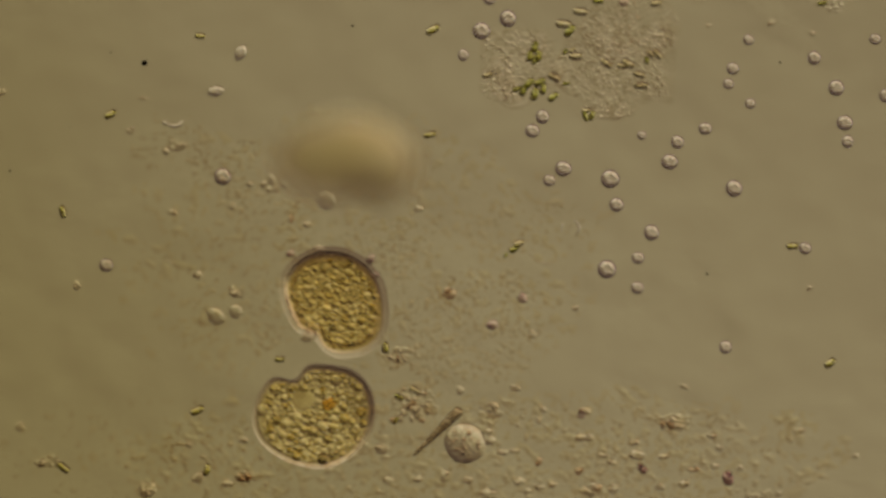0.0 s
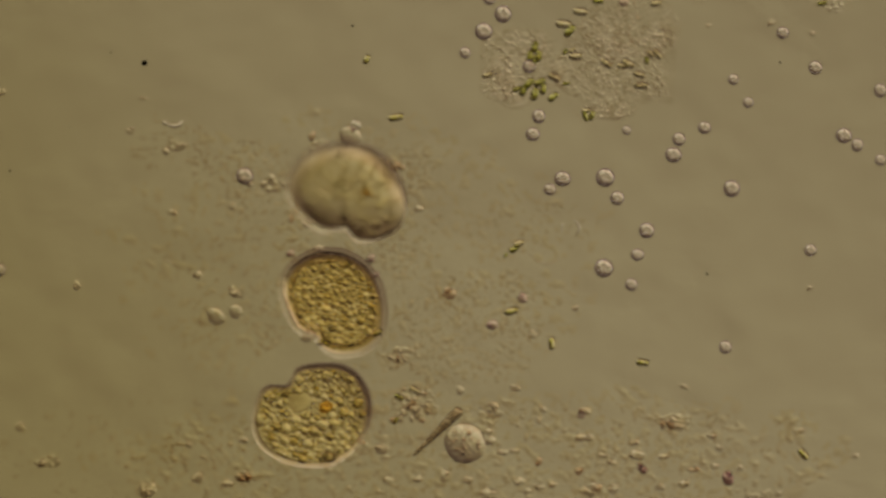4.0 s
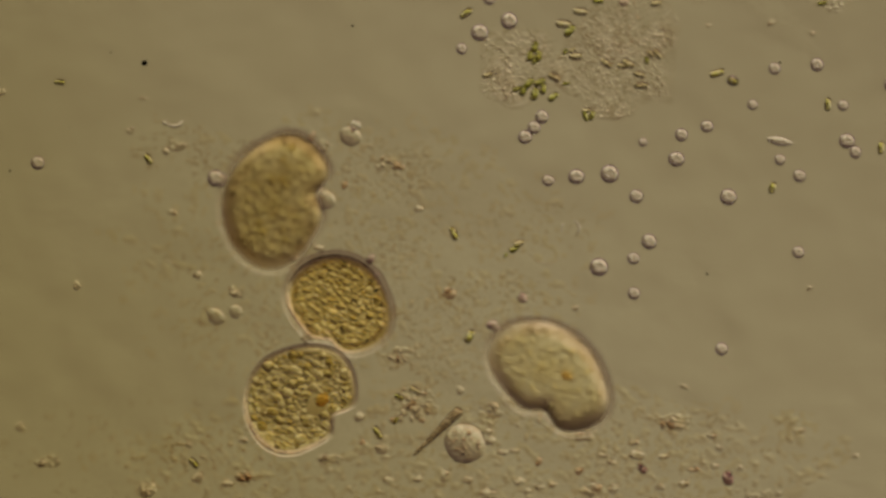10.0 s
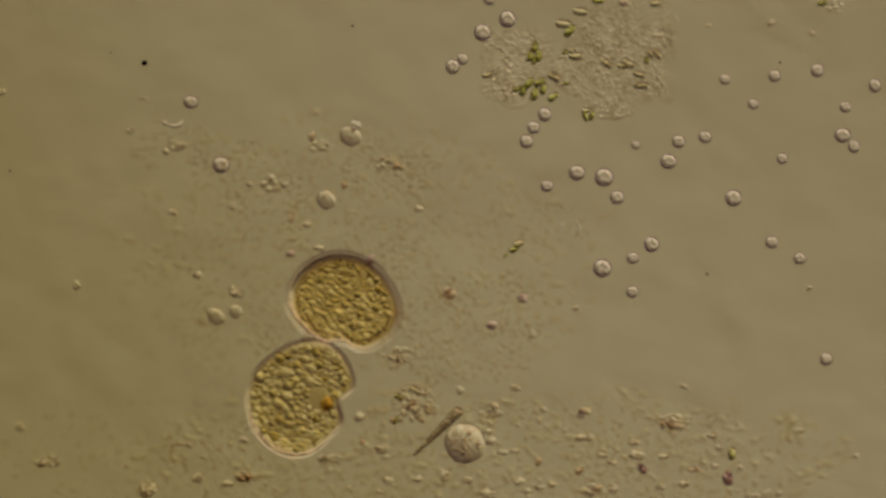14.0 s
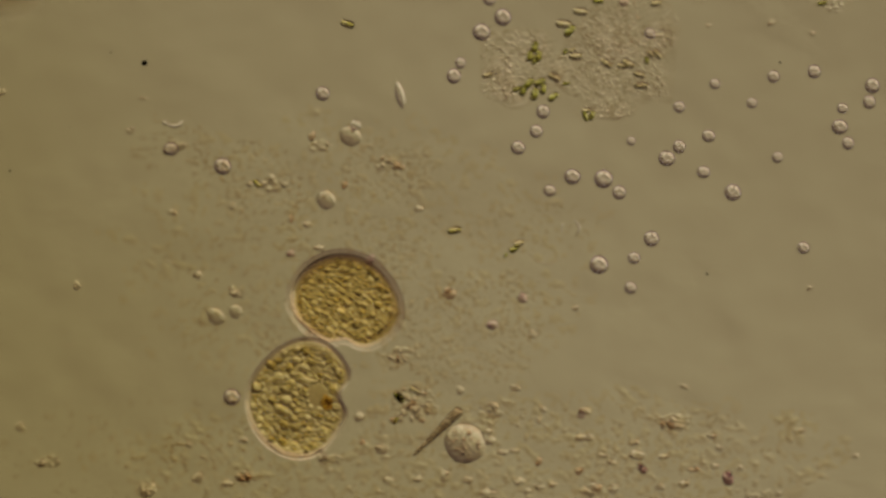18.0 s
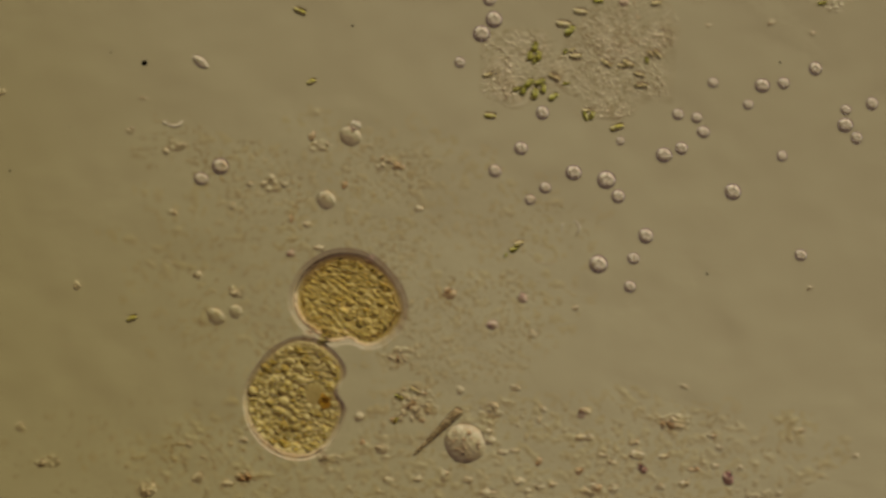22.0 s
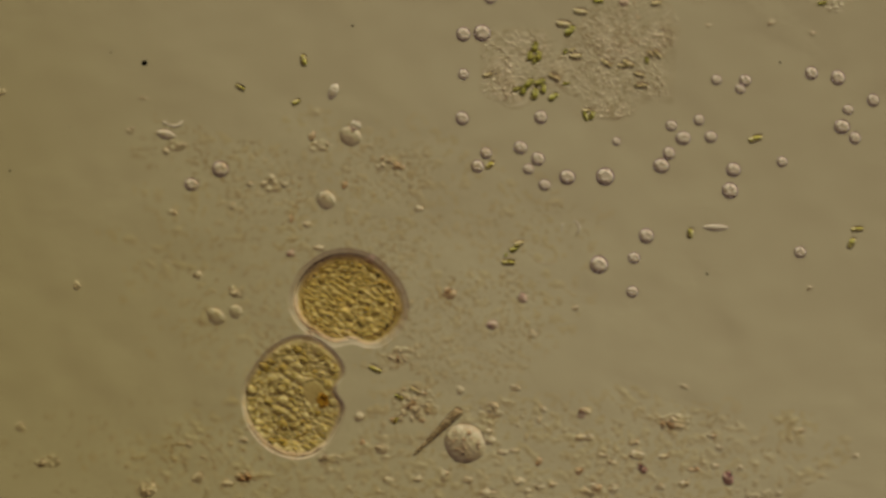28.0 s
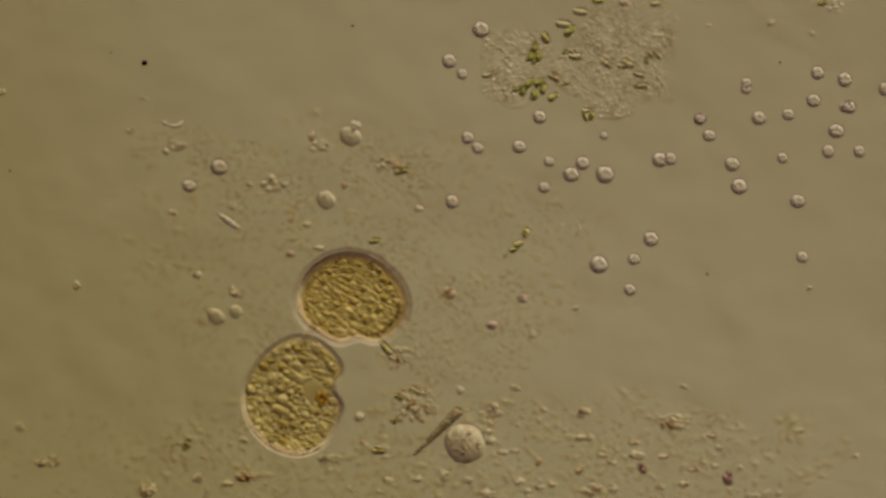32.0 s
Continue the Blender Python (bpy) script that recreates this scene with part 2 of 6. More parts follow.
def ciliate(label, L, W, T, notch, where, m_body, m_endo, m_grain, count, size, seed, orange=(), clearing=(0.0, 0.0, 0.0), spread=0.84, halo=0.026, swell=0.45, skew=0.0, sink=0.0, plain=0.5):
    """A bean-shaped ciliate: skin, packed food vacuoles, nucleus, coloured vacuoles."""
    rnd = random.Random(seed)
    root = thing("ciliate", label, "ciliate", "bean-shaped ciliates")
    where *= L
    bm = bmesh.new()
    bmesh.ops.create_icosphere(bm, subdivisions=6, radius=1.0)
    for v in bm.verts:
        q = kidney(v.co, L, W, T, notch, where, swell, skew)
        q *= 1 + 0.012 * noise.noise(v.co * 5 + Vector((seed, 0, 0)))
        v.co = q
    part("body", bm, m_body, root)
    bm = bmesh.new()
    bmesh.ops.create_icosphere(bm, subdivisions=5, radius=1.0)
    for v in bm.verts:
        v.co = kidney(v.co, L * 0.95, W * 0.945, T * 0.92, notch, where, swell, skew)
    endo = part("endoplasm", bm, m_endo, root, "tinted inner plasma that holds the vacuoles")
    # Added ring along the outline: draws the dark purple rim and pale halo.
    bm = bmesh.new()
    n, m, rings = 96, 12, []
    for i in range(n):
        a = math.tau * i / n
        wide = halo * (1 + 0.2 * noise.noise(Vector((math.cos(a) * 3, math.sin(a) * 3, seed))))
        c = kidney((math.cos(a), math.sin(a), 0), L - 0.35 * halo, W - 0.35 * halo, T, notch, where)
        out = Vector((c.x, c.y, 0)).normalized()
        rings.append([bm.verts.new(c + out * wide * math.cos(math.tau * j / m) + Vector((0, 0, 0.05 * lens(math.sin(math.tau * j / m))))) for j in range(m)])
    for i in range(n):
        for j in range(m):
            bm.faces.new((rings[i][j], rings[(i + 1) % n][j], rings[(i + 1) % n][(j + 1) % m], rings[i][(j + 1) % m]))
    bmesh.ops.recalc_face_normals(bm, faces=bm.faces[:])
    part("halo_ring", bm, M_HALO, root, "purplish ring added for the dark rim and pale halo")
    sources = {}
    for n, scale, lo, hi, gap in ((count, 1.0, 0.15, 0.6, 0.43), (int(count * 0.22), 0.8, -0.7, -0.1, 0.47), (int(count * 0.3), 0.5, -0.3, 0.3, 0.47)):
        placed = []
        for tries in range(n * 60):
            if len(placed) == n:
                break
            a, r = rnd.uniform(0, math.tau), math.sqrt(rnd.random()) * spread if scale > 0.6 else rnd.uniform(0.78, 0.88)
            q = kidney(Vector((r * math.cos(a), r * math.sin(a), 0)), L, W, T, notch, where)
            q.y -= sink * (0.4 + 0.6 * max(0.0, math.sin(a)))
            if clearing[2] and (q.x - clearing[0]) ** 2 + (q.y - clearing[1]) ** 2 < clearing[2] ** 2:
                continue
            d = size * scale * rnd.choice((0.45, 0.6, 0.75, 0.9, 1.0, 1.25)) * rnd.uniform(0.9, 1.1)
            if any((q.x - e[0]) ** 2 + (q.y - e[1]) ** 2 < (gap * (d + e[2])) ** 2 for e in placed):
                continue
            placed.append((q.x, q.y, d))
            flank = max(0.15, 1 - r ** 7)
            e = Matrix.Diagonal((d * 0.5 * rnd.uniform(0.95, 1.1), d * 0.5, d * 0.5 * rnd.uniform(0.8, 1.0), 1))
            m = pose(q.x, q.y, T * (1 + swell * r * math.cos(a - skew)) * flank * rnd.uniform(lo, hi), rnd.uniform(-30, 30), rnd.uniform(-30, 30), rnd.uniform(0, 180)) @ e
            pick = rnd.random()
            mat = M_GRAIN_FINE if lo < 0 else m_grain if pick < plain or m_grain is M_GRAIN_FINE else M_GRAIN_DARK if pick < plain + 0.12 and m_grain is M_GRAIN else M_GRAIN_BRIGHT
            if mat not in sources:
                sources[mat] = part("vacuole", ball(1, 1, 1, 3, 0.2, seed, 1.7), mat, endo)
                sources[mat].matrix_basis = m
            else:
                share("vacuole", sources[mat].data, m, endo)
    nuc = part("nucleus", ball(0.19 * L, 0.17 * L, 0.12 * L, 3), M_NUCLEUS, endo, "clear rounded nucleus")
    nuc.location = (clearing[0], clearing[1], -0.25 * T) if clearing[2] else (-0.1 * L, 0, -0.3 * T)
    for x, y, r in orange:
        o = part("orange_vacuole", ball(r, r * 0.8, r * 0.6, 3, 0.25, x * 9), M_ORANGE, endo, "orange food vacuole")
        o.location = (x, y, 0.45 * T)
        ORANGE.append(o)
    return root


# ---- the slide ----
def slide():
    bm = bmesh.new()
    bmesh.ops.create_cube(bm, size=1.0)
    for v in bm.verts:
        v.co = Vector((v.co.x * 26, v.co.y * 16, v.co.z * 0.3 - 0.15))
    me = bpy.data.meshes.new("ground")
    bm.to_mesh(me)
    bm.free()
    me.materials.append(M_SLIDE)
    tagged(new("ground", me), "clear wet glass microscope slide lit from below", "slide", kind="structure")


slide()

# ---- the ciliates ----
ciliate_a = ciliate("golden bean-shaped ciliate packed with round food vacuoles", 0.395, 0.33, 0.16, 0.05, 0.06,
                    M_BODY_GOLD, M_ENDO_GOLD, M_GRAIN, 360, 0.055, 3, spread=0.86, halo=0.052, swell=-0.8, skew=-0.15, sink=0.012)
ciliate_b = ciliate("pale bean-shaped ciliate with bright vacuoles and orange spot", 0.425, 0.365, 0.15, 0.08, 0.08,
                    M_BODY_PALE, M_ENDO_PALE, M_GRAIN, 330, 0.066, 5, [(0.0, 0.0, 0.052)], (0.03, -0.13, 0.085), 0.88, halo=0.024, swell=-0.8, plain=0.3)
ciliate_c = ciliate("pale translucent bean-shaped ciliate swimming over the slide", 0.475, 0.325, 0.16, 0.075, 0.2,
                    M_BODY_CLEAR, M_ENDO_CLEAR, M_GRAIN_FINE, 190, 0.052, 8, [(0.10, 0.06, 0.04)], halo=0.07, swell=0.85)
ciliate_d = ciliate("golden-brown bean-shaped ciliate swimming over the slide", 0.485, 0.365, 0.17, 0.08, 0.18,
                    M_BODY_OLIVE, M_ENDO_OLIVE, M_GRAIN, 190, 0.055, 11, halo=0.07, swell=0.85)


def go(u, v, z, turn=0.0, roll=0.0, pitch=0.0):
    """A pose over the plan grid: height, heading, roll and pitch."""
    return Matrix.Translation(at(u, v, z)) @ pose(0, 0, 0, 0, 0, turn) @ pose(0, 0, 0, roll, pitch, 0)


# ---- round flagellate cells, ovals and rods ----
def ring(radius, thick, flat):
    """A closed hoop round the z axis."""
    bm = bmesh.new()
    n, m = 32, 8
    rows = []
    for i in range(n):
        a = math.tau * i / n
        w = thick * (1 + 0.25 * noise.noise(Vector((math.cos(a) * 2, math.sin(a) * 2, 5.0))))
        rows.append([bm.verts.new((math.cos(a) * (radius + w * math.cos(math.tau * j / m)), math.sin(a) * (radius + w * math.cos(math.tau * j / m)),
                                   flat * math.sin(math.tau * j / m))) for j in range(m)])
    for i in range(n):
        for j in range(m):
            k, q = (i + 1) % n, (j + 1) % m
            bm.faces.new((rows[i][j], rows[k][j], rows[k][q], rows[i][q]))
    bmesh.ops.recalc_face_normals(bm, faces=bm.faces[:])
    return bm


def round_cell():
    """One metre-radius model, scaled down where used: wall, hollow core, bright bodies."""
    root = thing("round_cell", "clear round single cell with a dark ring core, on the slide", "cell", "round clear cells")
    part("membrane", ball(1, 1, 0.7, 3, 0.10, 2.0, 2.5), M_CELL, root)
    part("wall", ring(0.92, 0.13, 0.2), M_WALL, root, "thin dark purplish wall")
    core = part("core", ball(0.42, 0.40, 0.35, 3), M_CORE, root, "dimple-like darker core")
    core.location = (0.05, 0.05, 0.15)
    for x, y, r in ((-0.5, 0.2, 0.2), (0.35, -0.48, 0.24), (0.1, 0.6, 0.18), (0.55, 0.2, 0.2), (-0.3, -0.5, 0.17)):
        g = part("granule", ball(r, r, r, 2), M_GRAIN_GREY, root)
        g.location = (x, y, 0.1)
    return root


CELL_SIZES = [0.04, 0.06, 0.048, 0.048, 0.032, 0.048, 0.046, 0.056, 0.04, 0.036, 0.042, 0.05, 0.04, 0.054, 0.044, 0.046, 0.056, 0.04, 0.04, 0.042, 0.056, 0.062, 0.048, 0.058, 0.056, 0.044, 0.062, 0.044, 0.044, 0.044, 0.048, 0.044, 0.06, 0.044, 0.06, 0.046, 0.044, 0.048, 0.052, 0.04, 0.052, 0.052, 0.04, 0.038, 0.052, 0.048, 0.048, 0.052, 0.052, 0.048, 0.048, 0.05, 0.052, 0.06]
cell_model = round_cell()
cells = [cell_model]
rnd = random.Random(21)
for i in range(1, len(CELL_SIZES)):
    cells.append(copy_thing(cell_model, pose(0, 0, 0)))
for ob, r in zip(cells, CELL_SIZES):
    ob.scale = (r * rnd.uniform(0.94, 1.06), r * rnd.uniform(0.94, 1.06), r)


def oval_cell(a, b):
    root = thing("oval_cell", "clear elongated single cell swimming over the slide", "cell", "swimming oval cells")
    bm = ball(a, b, b * 0.85, 3)
    for v in bm.verts:
        v.co.y *= 1 - 0.35 * (v.co.x / a) ** 2
    part("membrane", bm, M_CELL, root)
    c = part("core", ball(b * 0.4, b * 0.38, b * 0.3, 2), M_CORE, root, "darker core")
    c.location = (a * 0.2, 0, b * 0.1)
    g = part("granule", ball(b * 0.3, b * 0.25, b * 0.25, 2), M_GRAIN, root)
    g.location = (-a * 0.4, 0, b * 0.1)
    return root


ovals = [oval_cell(a, b) for a, b in [(0.064, 0.04), (0.064, 0.04), (0.072, 0.04), (0.068, 0.036), (0.056, 0.044), (0.1, 0.028), (0.1, 0.036)]]


def rod(material, label, chloro, name="rod_alga", group="rod-shaped algae"):
    root = thing(name, label, "alga", group)
    part("cell_wall", capsule(0.108, 0.029), material, root)
    a = part("chloroplast", ball(0.030, 0.017, 0.014, 2, 0.2, 4.0), chloro, root, "green chloroplast")
    a.location = (-0.012, -0.005, 0)
    b = part("chloroplast", ball(0.012, 0.012, 0.010, 2), chloro, root, "green chloroplast")
    b.location = (0.032, 0.003, 0)
    return root


rod_green = rod(M_ALGA, "olive-green rod-shaped alga swimming over the slide", M_CHLORO)
rod_pale = rod(M_ALGA_PALE, "pale green rod-shaped alga lying on the slide", M_CHLORO_PALE)
rod_dark = rod(M_ALGA_DARK, "dark green rod-shaped alga lying in the biofilm", M_CHLORO)
rods = [rod_green]
for i in range(1, 16):
    rods.append(copy_thing(rod_green, pose(0, 0, 0)))
for i, ob in enumerate(rods):
    k = rnd.uniform(0.78, 1.0)
    ob.scale = (k * rnd.uniform(0.85, 1.1), k, k)


# ---- the biofilm with its resting algae ----
def ico_template(level):
    bm = bmesh.new()
    bmesh.ops.create_icosphere(bm, subdivisions=level, radius=1.0)
    bm.verts.ensure_lookup_table()
    vs = np.array([v.co[:] for v in bm.verts])
    fs = np.array([[v.index for v in f.verts] for f in bm.faces])
    bm.free()
    return vs, fs


def grains(name, spots, material, label, category, level=1):
    """Many small lumpy grains joined into one mesh. Each spot: u, v, radius in metres, stretch, turn."""
    vs, fs = ico_template(level)
    r2 = np.random.RandomState(len(spots))
    verts, faces = [], []
    for k, (u, v, r, st, turn) in enumerate(spots):
        f = np.sin(vs @ r2.randn(3, 3) * 2.2 + r2.rand(3) * 6).sum(1, keepdims=True)
        p = vs * (1 + 0.2 * f * (r > 0.007))
        p = p * np.array([r * st, r, r * 0.75])
        c, s = math.cos(turn), math.sin(turn)
        p = np.stack([p[:, 0] * c - p[:, 1] * s, p[:, 0] * s + p[:, 1] * c, p[:, 2]], 1)
        o = at(u, v, 0)
        verts.append(p + np.array([o.x, o.y, r * 0.70]))
        faces.append(fs + k * len(vs))
    me = bpy.data.meshes.new(name)
    me.from_pydata(np.concatenate(verts).tolist(), [], np.concatenate(faces).tolist())
    me.materials.append(material)
    for p in me.polygons:
        p.use_smooth = True
    return tagged(new(name, me), label, category, kind="stuff")


TAKEN = {}


def free_spot(u, v, r):
    """Keeps grains from lying in one another; remembers the spot when it is free."""
    gu, gv = int(u // 12), int(v // 12)
    for i in (-1, 0, 1):
        for k in (-1, 0, 1):
            for a, b, c in TAKEN.get((gu + i, gv + k), ()):
                if (a - u) ** 2 + (b - v) ** 2 < ((c + r) * 235) ** 2:
                    return False
    TAKEN.setdefault((gu, gv), []).append((u, v, r))
    return True


def field(rng, cu, cv, ru, rv, count, lo, hi, edge=0.0):
    """Random spots in an ellipse; edge draws them towards its outline; uneven by noise."""
    out = []
    for n in range(count * 6):
        a = rng.uniform(0, math.tau)
        q = rng.random() ** (0.5 if not edge else 0.5 * (1 - edge))
        u, v = cu + ru * q * math.cos(a), cv + rv * q * math.sin(a)
        w = noise.noise(Vector((u * 0.030, v * 0.030, cu * 0.01)))
        r = lo + (hi - lo) * rng.random() ** 1.8
        if rng.random() > 0.62 + 0.8 * w or not free_spot(u, v, r):
            continue
        out.append((u, v, r * rng.uniform(0.7, 1.0), rng.uniform(0.8, 2.0), rng.uniform(0, math.pi)))
        if len(out) == count:
            break
    return out


def crust(name, label, category, material, patches, step, seed, base=0.004):
    """Irregular low matter on the slide: noise hills above a level, only where they rise. Each patch: u, v, ru, rv, grain size, level, height."""
    verts, faces = [], []
    for n, (cu, cv, ru, rv, grain, level, height) in enumerate(patches):
        low = 0.0016 * n + base
        gu, gv = ru * 1.5, rv * 1.5
        nu, nv = int(2 * gu / step) + 1, int(2 * gv / step) + 1
        hill = np.zeros((nv, nu))
        for j in range(nv):
            for i in range(nu):
                u, v = cu - gu + i * step, cv - gv + j * step
                edge = 1 - ((u - cu) / ru) ** 2 - ((v - cv) / rv) ** 2
                wide = noise.noise(Vector((u / 55, v / 55, seed + 9)))
                edge = min(1.0, (edge + 0.55 * wide) * 4)
                if edge <= 0 or any((u - a) ** 2 + (v - b) ** 2 < c for a, b, c in ((607, 535, 8500), (538, 710, 12000))):
                    continue
                p = Vector((u / grain, v / grain, seed))
                h = noise.noise(p) + 0.5 * noise.noise(p * 2.1) + 0.4 * noise.noise(p * 4.3) + 0.35 * wide
                hill[j, i] = max(0.0, h - level) * min(1.0, edge * 1.3)
        up = hill > 0
        busy = up[:-1, :-1] | up[1:, :-1] | up[:-1, 1:] | up[1:, 1:]
        number = {}
        for j, i in np.argwhere(busy):
            quad = []
            for y, x in ((j, i), (j + 1, i), (j + 1, i + 1), (j, i + 1)):
                if (y, x) not in number:
                    number[y, x] = len(verts)
                    q = at(cu - gu + x * step, cv - gv + y * step)
                    verts.append((q.x, q.y, low + 0.0008 + height * hill[y, x]))
                    verts.append((q.x, q.y, low))
                quad.append(number[y, x])
            faces.append(quad)
            faces.append([k + 1 for k in reversed(quad)])
    me = bpy.data.meshes.new(name)
    me.from_pydata(verts, [], faces)
    me.materials.append(material)
    for p in me.polygons:
        p.use_smooth = True
    return tagged(new(name, me), label, category, kind="stuff")


rng = random.Random(5)
crust("biofilm", "granular translucent biofilm patch spread on the slide", "biofilm", M_FILM,
      [(915, 116, 82, 68, 3.4, 0.02, 0.0085), (905, 112, 72, 62, 7.5, 0.18, 0.010), (876, 140, 34, 40, 5.0, 0.0, 0.011),
       (1092, 108, 112, 106, 3.6, 0.02, 0.0075), (1085, 112, 104, 98, 7.5, 0.16, 0.008), (1110, 50, 90, 56, 5.0, 0.08, 0.007),
       (1075, 196, 66, 16, 5.0, 0.0, 0.012), (1478, 8, 36, 14, 7.0, 0.05, 0.016), (1235, 4, 14, 9, 6.0, 0.0, 0.014)], 1.0, 3)
brown = field(rng, 1090, 70, 40, 25, 12, 0.007, 0.011) + field(rng, 1110, 18, 40, 18, 7, 0.007, 0.012)
grains("brown_grains", brown, M_RUST, "scattered rusty brown grains in the biofilm", "grains")


def place(model, u, v, turn, k=1.0, z=0.036, stretch=1.0):
    ob = copy_thing(model, Matrix.Translation(at(u, v, z)) @ pose(0, 0, 0, 0, 0, turn))
    ob.scale = (k * stretch, k, k)
    return ob


PALE_SPOTS = [(1027, 21, -8, 1.0), (997, 43, -6, 1.08), (1019, 100, 5, 0.95), (1012, 89, 25, 0.6), (1073, 112, -35, 0.9), (1112, 113, -30, 0.95),
              (1102, 117, -10, 0.75), (1131, 132, -15, 0.85), (1134, 152, 0, 0.95), (1163, 96, -50, 0.85), (1152, 96, -50, 0.7),
              (863, 133, 18, 0.8), (981, 137, -25, 0.98), (734, 691, -32, 0.85), (918, 431, 22, 0.8), (1161, 6, 8, 0.85), (1037, 196, 10, 0.7)]
DARK_SPOTS = [(1008, 55, 48, 0.95), (1000, 92, 70, 0.5), (937, 100, 75, 0.75), (946, 84, 70, 0.9), (953, 100, 80, 0.85), (945, 106, 85, 0.7),
              (926, 160, 65, 0.85), (936, 148, 50, 0.9), (946, 167, 70, 0.95), (955, 146, 30, 0.9), (961, 158, 80, 0.8), (1002, 148, 10, 0.55),
              (979, 172, 40, 0.85), (1144, 107, 85, 0.6), (910, 441, 35, 0.8), (895, 452, 60, 0.4), (1036, 206, -75, 0.75), (1047, 205, 70, 0.75),
              (706, 703, -30, 0.7), (700, 745, 60, 0.55), (1455, 6, 10, 0.7), (1058, 2, 0, 0.8), (915, 158, 25, 0.7)]
for u, v, a, k in PALE_SPOTS[1:]:
    place(rod_pale, u, v, a, k)
rod_pale.matrix_basis = Matrix.Translation(at(1027, 21, 0.036)) @ pose(0, 0, 0, 0, 0, -8)
for u, v, a, k in DARK_SPOTS[1:]:
    place(rod_dark, u, v, a, k)
rod_dark.matrix_basis = Matrix.Translation(at(1008, 55, 0.036)) @ pose(0, 0, 0, 0, 0, 48)

# ---- loose debris on the slide ----
crust("debris", "fine irregular translucent debris strewn over the slide", "debris", M_DEBRIS,
      [(900, 810, 560, 100, 12.0, 0.48, 0.028), (830, 580, 165, 105, 9.5, 0.42, 0.018), (600, 390, 190, 70, 9.5, 0.50, 0.016),
       (690, 300, 80, 60, 8.5, 0.30, 0.018), (450, 310, 110, 60, 9.5, 0.48, 0.018), (400, 520, 130, 90, 10.0, 0.58, 0.020), (300, 250, 70, 60, 10.0, 0.50, 0.018),
       (250, 800, 250, 100, 12.0, 0.62, 0.022), (720, 500, 90, 70, 9.0, 0.46, 0.016), (940, 400, 110, 50, 9.0, 0.58, 0.014), (510, 610, 50, 40, 9.0, 0.40, 0.018)], 2.0, 7)
crust("faint_debris", "faint flat debris flakes strewn over the slide", "debris", M_FAINT,
      [(830, 800, 680, 110, 16.0, 0.24, 0.020), (640, 470, 420, 260, 16.0, 0.40, 0.016)], 3.0, 21, 0.024)
rust = field(rng, 860, 800, 420, 90, 18, 0.007, 0.012) + field(rng, 640, 470, 190, 120, 6, 0.007, 0.013)
grains("rusty_debris", rust, M_RUST, "small rusty brown specks strewn over the slide", "debris")


def lump(name, u, v, a, b, turn, material, label, seed):
    """A single knobbly grain lying on the slide, with a smaller grain grown onto it."""
    root = thing(name, label, "debris")
    rr = random.Random(seed)
    part("grain", ball(a, b * 0.9, min(a, b) * 0.7, 4, 0.42, seed * 1.3, 2.0), material, root)
    w, k = rr.uniform(0, math.tau), rr.uniform(0.4, 0.65)
    knob = part("knob", ball(a * k, b * k, min(a, b) * k * 0.8, 3, 0.5, seed * 2.1, 2.0), material, root)
    knob.location = (a * 0.75 * math.cos(w), b * 0.75 * math.sin(w), -0.1 * min(a, b))
    root.matrix_basis = Matrix.Translation(at(u, v, min(a, b) * 0.6)) @ pose(0, 0, 0, 0, 0, turn)
    return root


def heap(u, v, a, b, count, label, seed):
    """A small heap: low crumbly matter with an uneven outline, and single grains sitting in it."""
    root = thing("debris_heap", label, "debris")
    rr = random.Random(seed)
    step, nx, ny = 0.006, int(a * 1.5 / 0.006), int(b * 1.5 / 0.006)
    bm, number = bmesh.new(), {}
    hill = {}
    for i in range(-nx, nx + 1):
        for j in range(-ny, ny + 1):
            x, y = i * step, j * step
            p = Vector((x / 0.034, y / 0.034, seed * 0.7))
            edge = 1 - (x / a) ** 2 - (y / b) ** 2 + 0.9 * noise.noise(p * 0.45)
            hill[i, j] = max(0.0, min(0.5, edge) * 0.5 + 0.6 * noise.noise(p) + 0.4 * noise.noise(p * 2.2) - 0.05) if edge > 0 else 0.0
    for i in range(-nx, nx):
        for j in range(-ny, ny):
            quad = [(i, j), (i + 1, j), (i + 1, j + 1), (i, j + 1)]
            if max(hill[q] for q in quad) <= 0:
                continue
            for q in quad:
                if q not in number:
                    number[q] = (bm.verts.new((q[0] * step, q[1] * step, 0.001 + 0.030 * hill[q])), bm.verts.new((q[0] * step, q[1] * step, 0)))
            bm.faces.new([number[q][0] for q in quad])
            bm.faces.new([number[q][1] for q in reversed(quad)])
    part("matter", bm, M_HEAP, root, "crumbly translucent matter")
    for i in range(count):
        k = 0.009 + 0.016 * rr.random() ** 1.5
        g = part("grain", ball(k * rr.uniform(1.0, 1.5), k, k * 0.7, 3, 0.5, seed + i * 1.7, 2.0), M_RUST if rr.random() < 0.2 else M_HEAP, root)
        g.location = (rr.gauss(0, 0.5) * a, rr.gauss(0, 0.5) * b, k * 0.6)
        g.rotation_euler = (0, 0, rr.uniform(0, 3))
    root.matrix_basis = Matrix.Translation(at(u, v, 0.0352))
    return root


